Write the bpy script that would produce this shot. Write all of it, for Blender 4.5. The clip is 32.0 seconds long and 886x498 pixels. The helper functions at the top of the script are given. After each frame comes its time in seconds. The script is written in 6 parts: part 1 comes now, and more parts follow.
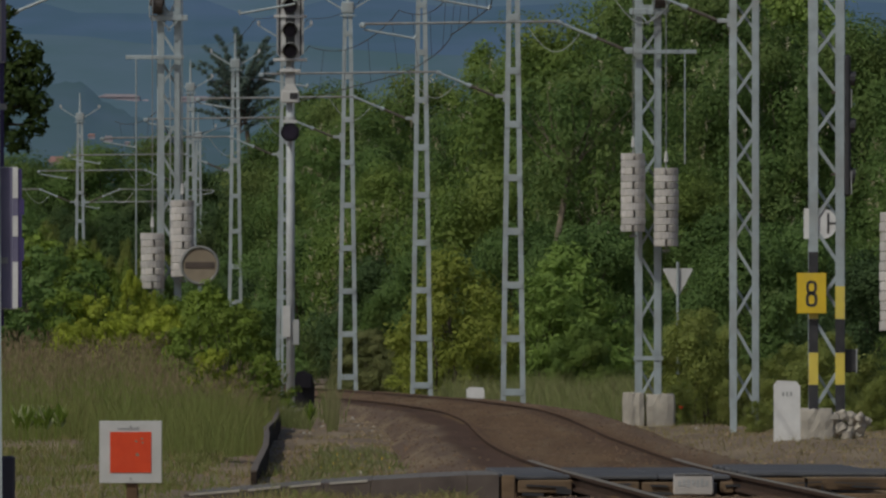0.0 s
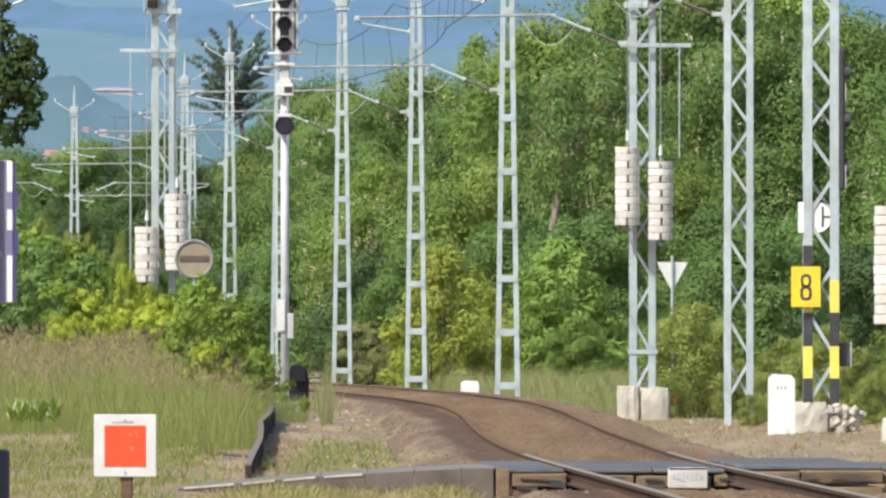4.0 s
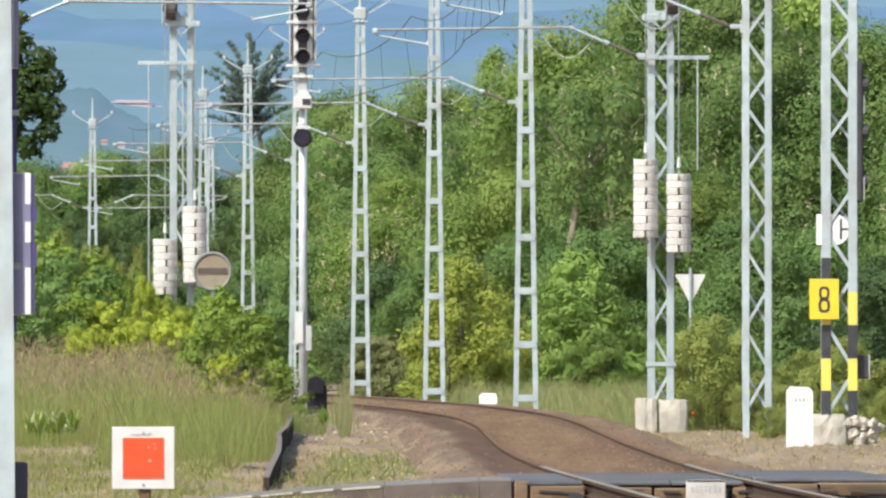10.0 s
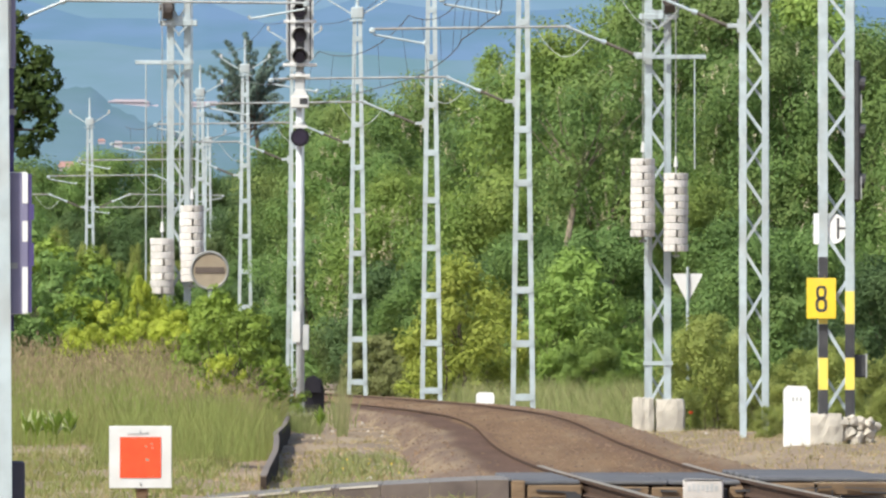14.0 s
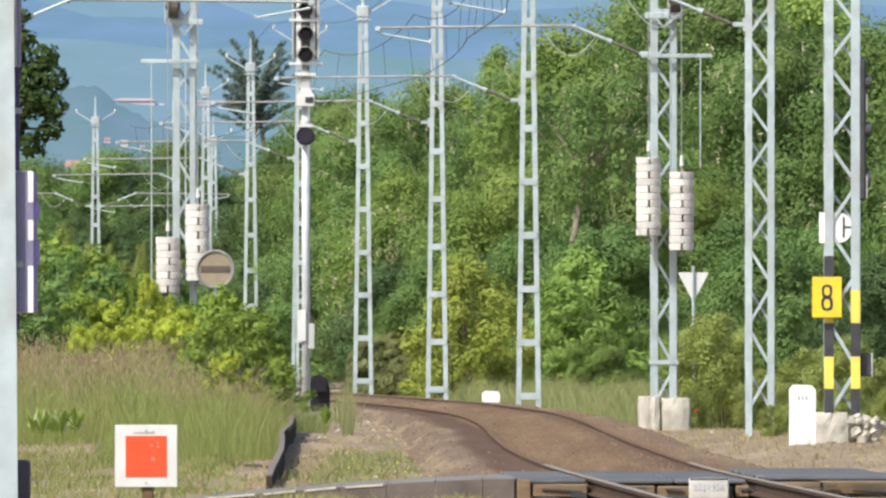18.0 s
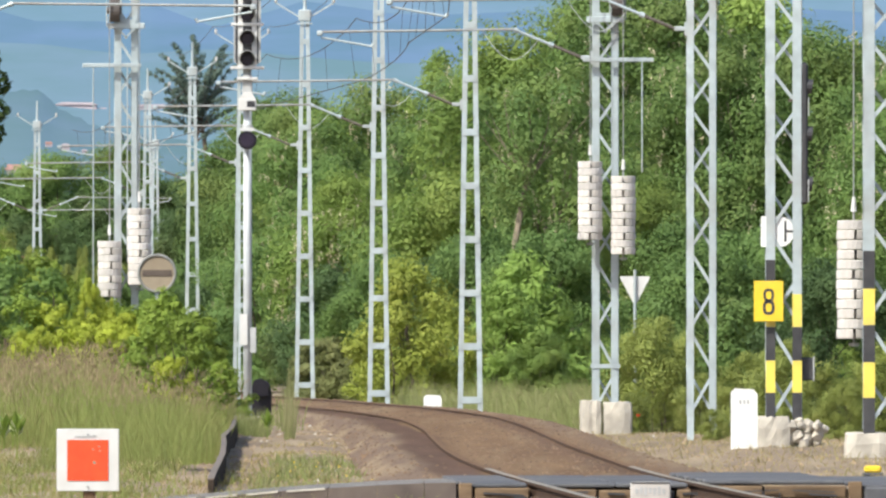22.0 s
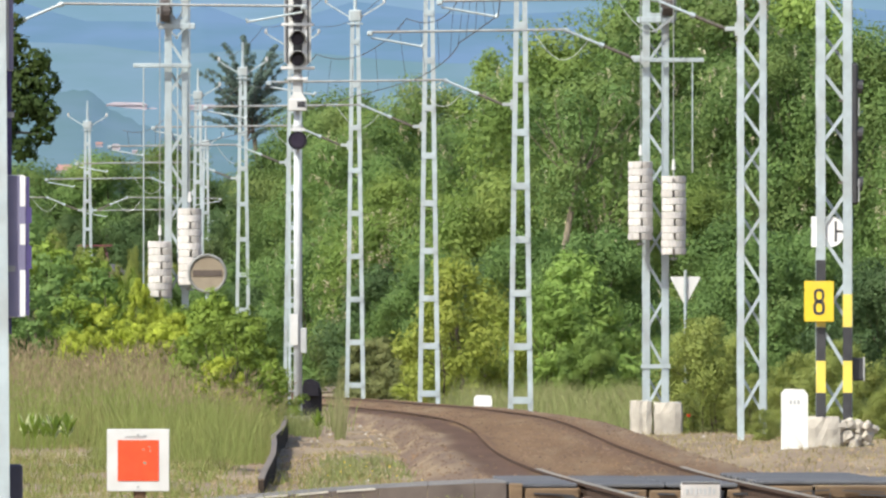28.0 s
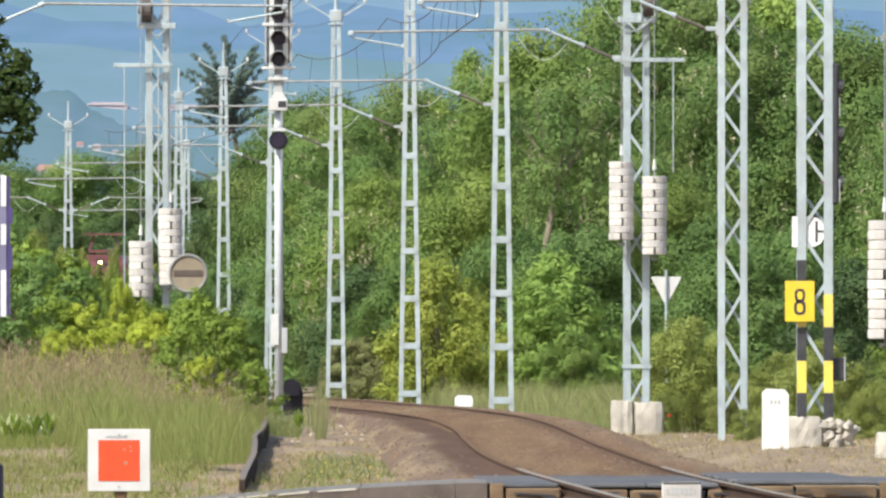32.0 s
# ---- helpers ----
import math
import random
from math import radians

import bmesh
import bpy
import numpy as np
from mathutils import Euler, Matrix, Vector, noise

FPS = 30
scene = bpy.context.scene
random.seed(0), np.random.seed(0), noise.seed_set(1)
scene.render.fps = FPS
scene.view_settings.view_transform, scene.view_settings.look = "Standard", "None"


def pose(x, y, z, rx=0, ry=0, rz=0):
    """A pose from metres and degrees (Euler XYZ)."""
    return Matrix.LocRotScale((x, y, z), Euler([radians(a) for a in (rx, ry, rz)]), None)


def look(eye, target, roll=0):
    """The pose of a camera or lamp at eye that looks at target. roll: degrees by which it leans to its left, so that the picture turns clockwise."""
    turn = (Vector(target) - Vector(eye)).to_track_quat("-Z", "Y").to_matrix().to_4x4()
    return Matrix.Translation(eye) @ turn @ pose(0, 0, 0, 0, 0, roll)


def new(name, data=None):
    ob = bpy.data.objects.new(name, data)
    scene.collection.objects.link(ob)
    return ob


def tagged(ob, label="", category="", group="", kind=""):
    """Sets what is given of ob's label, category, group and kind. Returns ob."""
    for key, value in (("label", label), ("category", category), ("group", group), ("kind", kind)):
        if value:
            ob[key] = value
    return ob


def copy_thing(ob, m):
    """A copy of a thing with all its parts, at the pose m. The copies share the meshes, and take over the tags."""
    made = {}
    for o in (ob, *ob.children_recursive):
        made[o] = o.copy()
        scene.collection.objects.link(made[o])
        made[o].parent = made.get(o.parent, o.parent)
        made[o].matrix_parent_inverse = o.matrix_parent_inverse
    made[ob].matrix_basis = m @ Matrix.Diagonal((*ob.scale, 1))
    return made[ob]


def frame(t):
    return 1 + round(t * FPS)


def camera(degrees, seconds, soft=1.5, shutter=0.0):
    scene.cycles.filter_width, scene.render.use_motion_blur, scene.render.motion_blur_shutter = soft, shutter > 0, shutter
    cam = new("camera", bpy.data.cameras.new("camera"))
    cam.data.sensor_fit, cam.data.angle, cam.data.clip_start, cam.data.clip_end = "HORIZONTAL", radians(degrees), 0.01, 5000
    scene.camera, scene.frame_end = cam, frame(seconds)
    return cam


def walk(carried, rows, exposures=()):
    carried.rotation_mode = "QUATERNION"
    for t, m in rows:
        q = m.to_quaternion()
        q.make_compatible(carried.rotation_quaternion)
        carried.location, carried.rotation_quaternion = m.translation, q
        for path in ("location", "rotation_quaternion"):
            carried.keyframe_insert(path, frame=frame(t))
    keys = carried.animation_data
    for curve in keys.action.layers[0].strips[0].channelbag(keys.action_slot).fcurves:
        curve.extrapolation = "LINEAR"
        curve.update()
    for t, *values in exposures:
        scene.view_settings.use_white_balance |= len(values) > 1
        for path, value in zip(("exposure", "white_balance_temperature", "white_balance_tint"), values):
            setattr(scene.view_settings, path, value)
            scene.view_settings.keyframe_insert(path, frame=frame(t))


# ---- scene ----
cam = camera(2.0, 32.0, soft=2.45)
EYE = (0.0, 0.0, 1.5)
# where the hand-held lens points: seconds, and the spot it aims at on a plane 1000 m away
AIM = [
    (0.0, 0.306, 4.717), (0.5, 0.181, 4.739), (1.0, 0.360, 4.388), (1.5, 0.556, 4.215), (2.0, 0.724, 4.298),
    (2.5, 1.122, 4.077), (3.0, 1.079, 4.315), (3.5, 1.027, 4.396), (4.0, 0.526, 4.466), (4.5, 0.505, 4.626),
    (6.5, 0.391, 4.797), (7.0, -0.027, 5.024), (7.5, 0.668, 4.994), (8.0, 0.878, 4.908), (8.5, 0.171, 5.090),
    (9.0, 0.203, 4.930), (9.5, -0.031, 4.970), (10.0, -0.192, 4.950), (10.5, -0.266, 5.084), (11.0, -0.098, 5.011),
    (11.5, -0.023, 4.938), (12.0, 0.070, 4.747), (12.5, 0.228, 4.659), (13.0, 0.227, 4.780), (13.5, 0.308, 4.818),
    (14.0, -0.079, 4.919), (14.5, -0.178, 4.762), (16.5, 0.241, 4.752), (17.0, -0.491, 4.937), (17.5, -0.166, 4.766),
    (18.0, -0.303, 4.875), (18.5, 0.151, 5.102), (19.0, 0.063, 5.306), (19.5, -0.963, 5.640), (20.0, -0.687, 5.345),
    (20.5, -0.086, 5.431), (21.0, 1.250, 5.352), (21.5, 1.632, 5.278), (22.0, 1.995, 5.032), (22.5, 2.254, 5.025),
    (23.0, 1.483, 5.102), (23.5, 0.101, 5.039), (24.0, -0.631, 5.257), (24.5, -1.027, 5.232), (25.0, -1.256, 5.343),
    (25.5, -0.695, 5.086), (27.5, -0.203, 5.021), (28.0, 0.011, 5.039), (28.5, 0.178, 5.003), (29.0, -0.014, 5.174),
    (29.5, 0.221, 5.041), (30.0, 0.443, 4.881), (30.5, 0.357, 4.833), (31.0, 0.702, 4.861), (31.5, 0.658, 5.158),
    (32.0, 0.767, 5.039),
]
FADE = [(0.0, -1.53), (0.5, -1.23), (1.0, -0.93), (1.5, -0.66), (2.0, -0.41), (2.5, -0.17), (3.0, 0.08), (3.5, 0.29), (4.0, 0.44), (4.5, 0.50), (32.0, 0.50)]
walk(cam, [(t, look(EYE, (x, 1000.0, z))) for t, x, z in AIM], FADE)

# ---- light: clear afternoon, the sun high behind the camera and to its left ----
SUN_ELEV, SUN_AZ = 47.0, 222.0          # degrees; azimuth clockwise from the way the camera looks
world = bpy.data.worlds.new("sky")
scene.world = world
world.use_nodes = True
wn = world.node_tree
sky = wn.nodes.new("ShaderNodeTexSky")
sky.sky_type, sky.sun_disc = "NISHITA", False
sky.sun_elevation, sky.sun_rotation = radians(SUN_ELEV), radians(SUN_AZ)
sky.air_density, sky.dust_density = 1.0, 2.5
wn.links.new(sky.outputs[0], wn.nodes["Background"].inputs[0])
wn.nodes["Background"].inputs[1].default_value = 0.15
sun = new("sun", bpy.data.lights.new("sun", "SUN"))
sun.data.energy, sun.data.angle, sun.data.color = 4.1, radians(0.53), (0.985, 0.965, 0.87)
SUN_DIR = Vector((math.sin(radians(SUN_AZ)) * math.cos(radians(SUN_ELEV)),
                  math.cos(radians(SUN_AZ)) * math.cos(radians(SUN_ELEV)), math.sin(radians(SUN_ELEV))))
sun.matrix_world = look(SUN_DIR * 100, (0, 0, 0))


# ---- materials ----
def material(name, base, second=None, scale=6.0, rough=0.7, metal=0.0, bump=0.0, bump_scale=None, island=0.0,
             obj=0.0, detail=6.0, stain=None, stain_scale=1.5, stain_amount=0.5, translucent=0.0, spec=0.5, stretch=None, ramp=(0.35, 0.65)):
    """A surface with colour varied at two scales, some relief, and an own shade for each piece."""
    m = bpy.data.materials.new(name)
    m.use_nodes = True
    n, l = m.node_tree.nodes, m.node_tree.links
    b = n["Principled BSDF"]
    b.inputs["Roughness"].default_value, b.inputs["Metallic"].default_value = rough, metal
    b.inputs["Specular IOR Level"].default_value = spec
    co = n.new("ShaderNodeTexCoord")
    src = co.outputs["Object"]
    if stretch:
        mp = n.new("ShaderNodeMapping")
        mp.inputs["Scale"].default_value = stretch
        l.new(src, mp.inputs["Vector"])
        src = mp.outputs[0]

    def noise_at(sc, det):
        t = n.new("ShaderNodeTexNoise")
        t.inputs["Scale"].default_value, t.inputs["Detail"].default_value = sc, det
        l.new(src, t.inputs["Vector"])
        return t.outputs["Fac"]

    def mix(fac, a, c, kind="MIX"):
        x = n.new("ShaderNodeMix")
        x.data_type, x.blend_type = "RGBA", kind
        for sock, v in ((x.inputs[0], fac), (x.inputs[6], a), (x.inputs[7], c)):
            if hasattr(v, "links"):
                l.new(v, sock)
            else:
                sock.default_value = v if isinstance(v, float) else (*v, 1.0)
        return x.outputs[2]

    def ramped(v, lo, hi):
        r = n.new("ShaderNodeMapRange")
        r.inputs[1].default_value, r.inputs[2].default_value = lo, hi
        l.new(v, r.inputs[0])
        return r.outputs[0]

    second = second or tuple(c * 0.75 for c in base)
    colour = mix(ramped(noise_at(scale, detail), *ramp), base, second)
    if stain:
        f = n.new("ShaderNodeMath")
        f.operation = "MULTIPLY"
        l.new(ramped(noise_at(stain_scale, 4.0), 0.5, 0.68), f.inputs[0])
        f.inputs[1].default_value = stain_amount
        colour = mix(f.outputs[0], colour, stain)
    for amount, node, out in ((island, "ShaderNodeNewGeometry", "Random Per Island"), (obj, "ShaderNodeObjectInfo", "Random")):
        if amount:
            r = n.new("ShaderNodeMapRange")
            r.inputs[3].default_value, r.inputs[4].default_value = 1.0 - amount, 1.0 + amount
            l.new(n.new(node).outputs[out], r.inputs[0])
            h = n.new("ShaderNodeHueSaturation")
            l.new(r.outputs[0], h.inputs["Value"])
            l.new(colour, h.inputs["Color"])
            colour = h.outputs[0]
    l.new(colour, b.inputs["Base Color"])
    if bump:
        bp = n.new("ShaderNodeBump")
        bp.inputs["Strength"].default_value, bp.inputs["Distance"].default_value = bump, 0.02
        l.new(noise_at(bump_scale or scale * 4, 6.0), bp.inputs["Height"])
        l.new(bp.outputs[0], b.inputs["Normal"])
    if translucent:
        tr, ms = n.new("ShaderNodeBsdfTranslucent"), n.new("ShaderNodeMixShader")
        l.new(colour, tr.inputs[0])
        ms.inputs[0].default_value = translucent
        l.new(b.outputs[0], ms.inputs[1])
        l.new(tr.outputs[0], ms.inputs[2])
        l.new(ms.outputs[0], n["Material Output"].inputs[0])
    return m


def leaf_material(name, base, second, third):
    return material(name, base, second, scale=0.9, rough=0.6, island=0.13, obj=0.16, stain=third, stain_scale=0.42,
                    stain_amount=0.9, translucent=0.42, spec=0.2)


STEEL = material("galvanised_steel", (0.425, 0.495, 0.515), (0.35, 0.40, 0.415), scale=5, rough=0.5, metal=0.25, stain=(0.33, 0.31, 0.28), stain_scale=1.3, stain_amount=0.5, obj=0.08, bump=0.1)
STEEL_DULL = material("weathered_steel", (0.33, 0.35, 0.35), (0.25, 0.26, 0.26), scale=6, rough=0.55, metal=0.3, stain=(0.22, 0.17, 0.13), stain_amount=0.6, obj=0.08)
WHITE = material("white_paint", (0.60, 0.60, 0.59), (0.52, 0.52, 0.505), scale=4, rough=0.45, stain=(0.52, 0.50, 0.45), stain_amount=0.4, bump=0.05)
BLACK = material("black_paint", (0.028, 0.028, 0.032), (0.045, 0.045, 0.048), scale=6, rough=0.5, stain=(0.08, 0.075, 0.07), stain_amount=0.4)
YELLOW = material("yellow_paint", (0.78, 0.56, 0.03), (0.70, 0.48, 0.03), scale=5, rough=0.45, stain=(0.5, 0.38, 0.1), stain_amount=0.4)
STRIPE = material("pale_yellow_paint", (0.76, 0.62, 0.10), (0.68, 0.54, 0.10), scale=5, rough=0.5, stain=(0.5, 0.42, 0.2), stain_amount=0.4)
RED = material("red_paint", (0.75, 0.075, 0.018), (0.68, 0.06, 0.015), scale=8, rough=0.45, stain=(0.62, 0.12, 0.06), stain_amount=0.5)
CONCRETE = material("concrete", (0.50, 0.46, 0.39), (0.38, 0.35, 0.30), scale=5, rough=0.9, stain=(0.24, 0.22, 0.19), stain_amount=0.6, bump=0.4)
WEIGHT = material("cast_concrete_weight", (0.59, 0.565, 0.54), (0.48, 0.455, 0.43), scale=5, rough=0.85, stain=(0.40, 0.36, 0.30), stain_amount=0.5, obj=0.14, bump=0.3)
LIMED = material("limewashed_stone", (0.74, 0.74, 0.73), (0.66, 0.66, 0.65), scale=6, rough=0.85, stain=(0.6, 0.58, 0.52), stain_amount=0.35, bump=0.2)
RAIL_TOP = material("worn_rail_steel", (0.23, 0.205, 0.165), (0.17, 0.148, 0.12), scale=3, rough=0.7, metal=0.15, stain=(0.22, 0.17, 0.125), stain_scale=0.05, stain_amount=0.9)
# old timber, darkened so its colour holds the shade on the boards' right side
OLD_TIMBER = material("old_darkened_timber", (0.036, 0.027, 0.022), (0.022, 0.017, 0.014), scale=5, rough=0.95, spec=0.1, stain=(0.085, 0.065, 0.05), bump=0.5, stretch=(2, 0.4, 2))
RUST = material("rusty_rail_steel", (0.082, 0.050, 0.033), (0.054, 0.034, 0.024), scale=5, spec=0.15, rough=0.9, stain=(0.085, 0.05, 0.034), bump=0.3)
RAIL_BROWN = material("brown_rail_head", (0.150, 0.096, 0.060), (0.115, 0.072, 0.046), scale=0.7, rough=0.95, spec=0.05)
POST_GREY = material("pale_grey_post_paint", (0.52, 0.55, 0.56), (0.42, 0.45, 0.47), scale=3, rough=0.5, stain=(0.36, 0.35, 0.36), stain_amount=0.5)
BALLAST = material("rust_stained_ballast", (0.140, 0.092, 0.058), (0.095, 0.060, 0.038), scale=3, rough=0.95, stain=(0.205, 0.125, 0.062), stain_scale=1.1, island=0.3, obj=0.1, bump=0.5, stretch=(1, 0.15, 1))
TIMBER = material("oiled_timber", (0.15, 0.088, 0.045), (0.075, 0.045, 0.026), scale=4, rough=0.85, stain=(0.23, 0.17, 0.10), obj=0.25, bump=0.4, stretch=(0.4, 3, 3))
RUBBER = material("dark_grey_crossing_panel", (0.100, 0.102, 0.110), (0.072, 0.073, 0.080), spec=0.15, scale=6, rough=0.75, stain=(0.14, 0.135, 0.13), stain_amount=0.6, obj=0.12, bump=0.2)
CERAMIC = material("dark_brown_ceramic", (0.115, 0.098, 0.078), (0.085, 0.072, 0.058), rough=0.55)
WIRE = material("dark_copper_wire", (0.06, 0.055, 0.05), (0.045, 0.042, 0.04), rough=0.5, metal=0.5)
WIRE_LIGHT = material("bright_wire", (0.55, 0.58, 0.57), (0.45, 0.47, 0.46), rough=0.45, metal=0.5)
LAMP_BLACK = material("glossy_black_enamel", (0.010, 0.009, 0.014), (0.016, 0.014, 0.019), rough=0.4, spec=0.3)
LENS = material("dark_lens_glass", (0.020, 0.014, 0.030), (0.03, 0.024, 0.04), rough=0.3, spec=0.3)
RING = material("dull_grey_rim", (0.24, 0.24, 0.23), (0.18, 0.18, 0.17), rough=0.6)
TAN = material("faded_tan_enamel", (0.29, 0.24, 0.17), (0.24, 0.195, 0.14), scale=5, rough=0.6, stain=(0.2, 0.15, 0.1), stain_amount=0.6)
BROWN = material("faded_brown_paint", (0.10, 0.075, 0.06), (0.075, 0.055, 0.045), rough=0.6)
PULLEY = material("dark_greasy_iron", (0.11, 0.095, 0.088), (0.075, 0.065, 0.06), rough=0.6, metal=0.3)
GREY_BACK = material("grey_back_plate", (0.42, 0.43, 0.43), (0.34, 0.35, 0.35), rough=0.6)
BARK = material("bark", (0.13, 0.10, 0.075), (0.08, 0.062, 0.048), scale=4, rough=0.95, bump=0.6, stretch=(3, 3, 0.6))
BARK_PALE = material("pale_bark", (0.25, 0.21, 0.15), (0.18, 0.15, 0.11), scale=4, rough=0.95, bump=0.5, stretch=(3, 3, 0.6))
# woodland greens set lighter and bluer than real leaves, to stand for haze
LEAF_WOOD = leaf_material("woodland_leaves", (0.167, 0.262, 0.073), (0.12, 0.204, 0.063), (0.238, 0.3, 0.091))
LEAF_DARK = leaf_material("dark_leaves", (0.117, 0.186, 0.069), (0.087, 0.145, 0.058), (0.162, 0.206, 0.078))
LEAF_LIGHT = leaf_material("fresh_green_leaves", (0.222, 0.317, 0.074), (0.166, 0.256, 0.064), (0.288, 0.354, 0.091))
LEAF_CATKIN = leaf_material("yellowish_leaves", (0.38, 0.44, 0.085), (0.28, 0.34, 0.066), (0.52, 0.53, 0.12))
LEAF_FROND = leaf_material("pale_bluish_green_leaves", (0.275, 0.397, 0.095), (0.207, 0.317, 0.076), (0.354, 0.451, 0.122))
LEAF_DRY = leaf_material("dry_brown_leaves", (0.20, 0.215, 0.085), (0.155, 0.175, 0.068), (0.215, 0.25, 0.08))
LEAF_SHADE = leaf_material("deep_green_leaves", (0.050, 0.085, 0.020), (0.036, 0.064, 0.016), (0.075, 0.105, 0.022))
# the lone tree's green, greyed and blued to stand for distance haze
LEAF_GREY = leaf_material("grey_green_leaves", (0.150, 0.215, 0.175), (0.12, 0.175, 0.145), (0.18, 0.245, 0.195))
LEAF_MID = leaf_material("warm_green_leaves", (0.225, 0.31, 0.055), (0.165, 0.245, 0.046), (0.32, 0.38, 0.062))
LEAF_PALE = leaf_material("pale_weed_leaves", (0.50, 0.52, 0.30), (0.36, 0.42, 0.17), (0.60, 0.60, 0.42))
CROSS_TIMBER = material("sandy_brown_timber", (0.205, 0.142, 0.088), (0.135, 0.094, 0.060), scale=5, rough=0.95, stain=(0.08, 0.055, 0.038), stain_scale=3, obj=0.2, bump=0.4, stretch=(0.6, 2, 2), spec=0.1)
KERB_FACE = material("dark_dirty_concrete", (0.135, 0.108, 0.092), (0.088, 0.069, 0.060), scale=3, rough=0.95, stain=(0.19, 0.145, 0.10), stain_scale=1.2, bump=0.4)
# violet of the pole's shade on its boards; also fills gaps between dashes
VIOLET = material("shade_violet", (0.20, 0.19, 0.29), (0.16, 0.15, 0.24), scale=4, rough=0.6)
BOX_BLUE = material("dark_blue_grey_paint", (0.050, 0.048, 0.075), (0.036, 0.035, 0.055), scale=4, rough=0.6, stain=(0.09, 0.085, 0.09), stain_amount=0.4)
# dark violet for the colour fringe along pole and boards
NAVY = material("fringe_violet", (0.06, 0.045, 0.16), (0.045, 0.035, 0.12), scale=4, rough=0.6)
# pale pink of far walls and roofs, dulled in place of haze
PINK = material("hazed_pink_render", (0.43, 0.37, 0.40), (0.38, 0.33, 0.365), rough=0.9)
KERB = material("grey_kerb_concrete", (0.150, 0.140, 0.130), (0.11, 0.102, 0.096), spec=0.2, scale=4, rough=0.85, stain=(0.32, 0.31, 0.29), stain_scale=2.0, stain_amount=0.7, bump=0.3)
LEAF_OLIVE = leaf_material("olive_leaves", (0.275, 0.317, 0.085), (0.216, 0.257, 0.069), (0.335, 0.341, 0.113))
LEAF_YELLOW = leaf_material("yellow_green_leaves", (0.385, 0.44, 0.060), (0.27, 0.34, 0.047), (0.50, 0.53, 0.085))
BLOSSOM = material("cream_blossom", (0.60, 0.55, 0.38), (0.48, 0.43, 0.28), rough=0.8, island=0.3, translucent=0.3)
GRASS = material("meadow_grass", (0.215, 0.250, 0.074), (0.170, 0.205, 0.060), scale=0.6, rough=0.8, island=0.26, stain=(0.25, 0.215, 0.09), stain_scale=0.3, stain_amount=0.8, translucent=0.3, spec=0.2)
GRASS_PALE = material("pale_tall_grass", (0.225, 0.255, 0.095), (0.18, 0.21, 0.075), scale=0.6, rough=0.8, island=0.25, stain=(0.31, 0.27, 0.155), stain_scale=0.4, stain_amount=0.8, translucent=0.3, spec=0.2)
SEED = material("brown_seed_heads", (0.29, 0.225, 0.14), (0.225, 0.175, 0.105), scale=0.8, rough=0.9, island=0.35, translucent=0.25, spec=0.1)
STRAW = material("dry_straw_grass", (0.33, 0.27, 0.13), (0.25, 0.21, 0.09), scale=0.8, rough=0.9, island=0.35, stain=(0.18, 0.19, 0.06), stain_amount=0.7, translucent=0.2, spec=0.1)
STONE = material("grey_brown_stone", (0.25, 0.185, 0.115), (0.19, 0.14, 0.085), scale=6, rough=0.95, island=0.35, bump=0.3)


def bed_material():
    """Ballast whose stones are rust-red along the rails, sandy between them and bare soil over the shoulder."""
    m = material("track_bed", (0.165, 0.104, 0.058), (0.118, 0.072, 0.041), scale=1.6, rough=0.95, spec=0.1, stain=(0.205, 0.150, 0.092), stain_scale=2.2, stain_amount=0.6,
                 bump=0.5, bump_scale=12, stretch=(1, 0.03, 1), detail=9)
    n, l = m.node_tree.nodes, m.node_tree.links
    b = n["Principled BSDF"]
    colour = b.inputs["Base Color"].links[0].from_socket
    co, mp = n.new("ShaderNodeTexCoord"), n.new("ShaderNodeMapping")
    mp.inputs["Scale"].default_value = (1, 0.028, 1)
    l.new(co.outputs["Object"], mp.inputs[0])

    def blotch(scale, a, c, lo, hi):
        t, r, x = n.new("ShaderNodeTexNoise"), n.new("ShaderNodeMapRange"), n.new("ShaderNodeMix")
        t.inputs["Scale"].default_value, t.inputs["Detail"].default_value = scale, 8
        l.new(mp.outputs[0], t.inputs["Vector"])
        l.new(t.outputs["Fac"], r.inputs[0])
        r.inputs[1].default_value, r.inputs[2].default_value = lo, hi
        x.data_type = "RGBA"
        x.inputs[6].default_value, x.inputs[7].default_value = (*a, 1), (*c, 1)
        l.new(r.outputs[0], x.inputs[0])
        return x.outputs[2]

    for word, layer in (("soil_cover", blotch(2.6, (0.135, 0.096, 0.072), (0.235, 0.180, 0.118), 0.46, 0.66)), ("rust_cover", blotch(2.0, (0.098, 0.058, 0.041), (0.066, 0.040, 0.029), 0.4, 0.65))):
        at, x, q = n.new("ShaderNodeAttribute"), n.new("ShaderNodeMix"), n.new("ShaderNodeMath")
        at.attribute_name, x.data_type = word, "RGBA"
        q.operation, q.use_clamp = "MULTIPLY", True
        q.inputs[1].default_value = 0.92
        l.new(at.outputs["Fac"], q.inputs[0])
        l.new(q.outputs[0], x.inputs[0])
        l.new(colour, x.inputs[6])
        l.new(layer, x.inputs[7])
        colour = x.outputs[2]
    l.new(colour, b.inputs["Base Color"])
    return m


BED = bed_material()


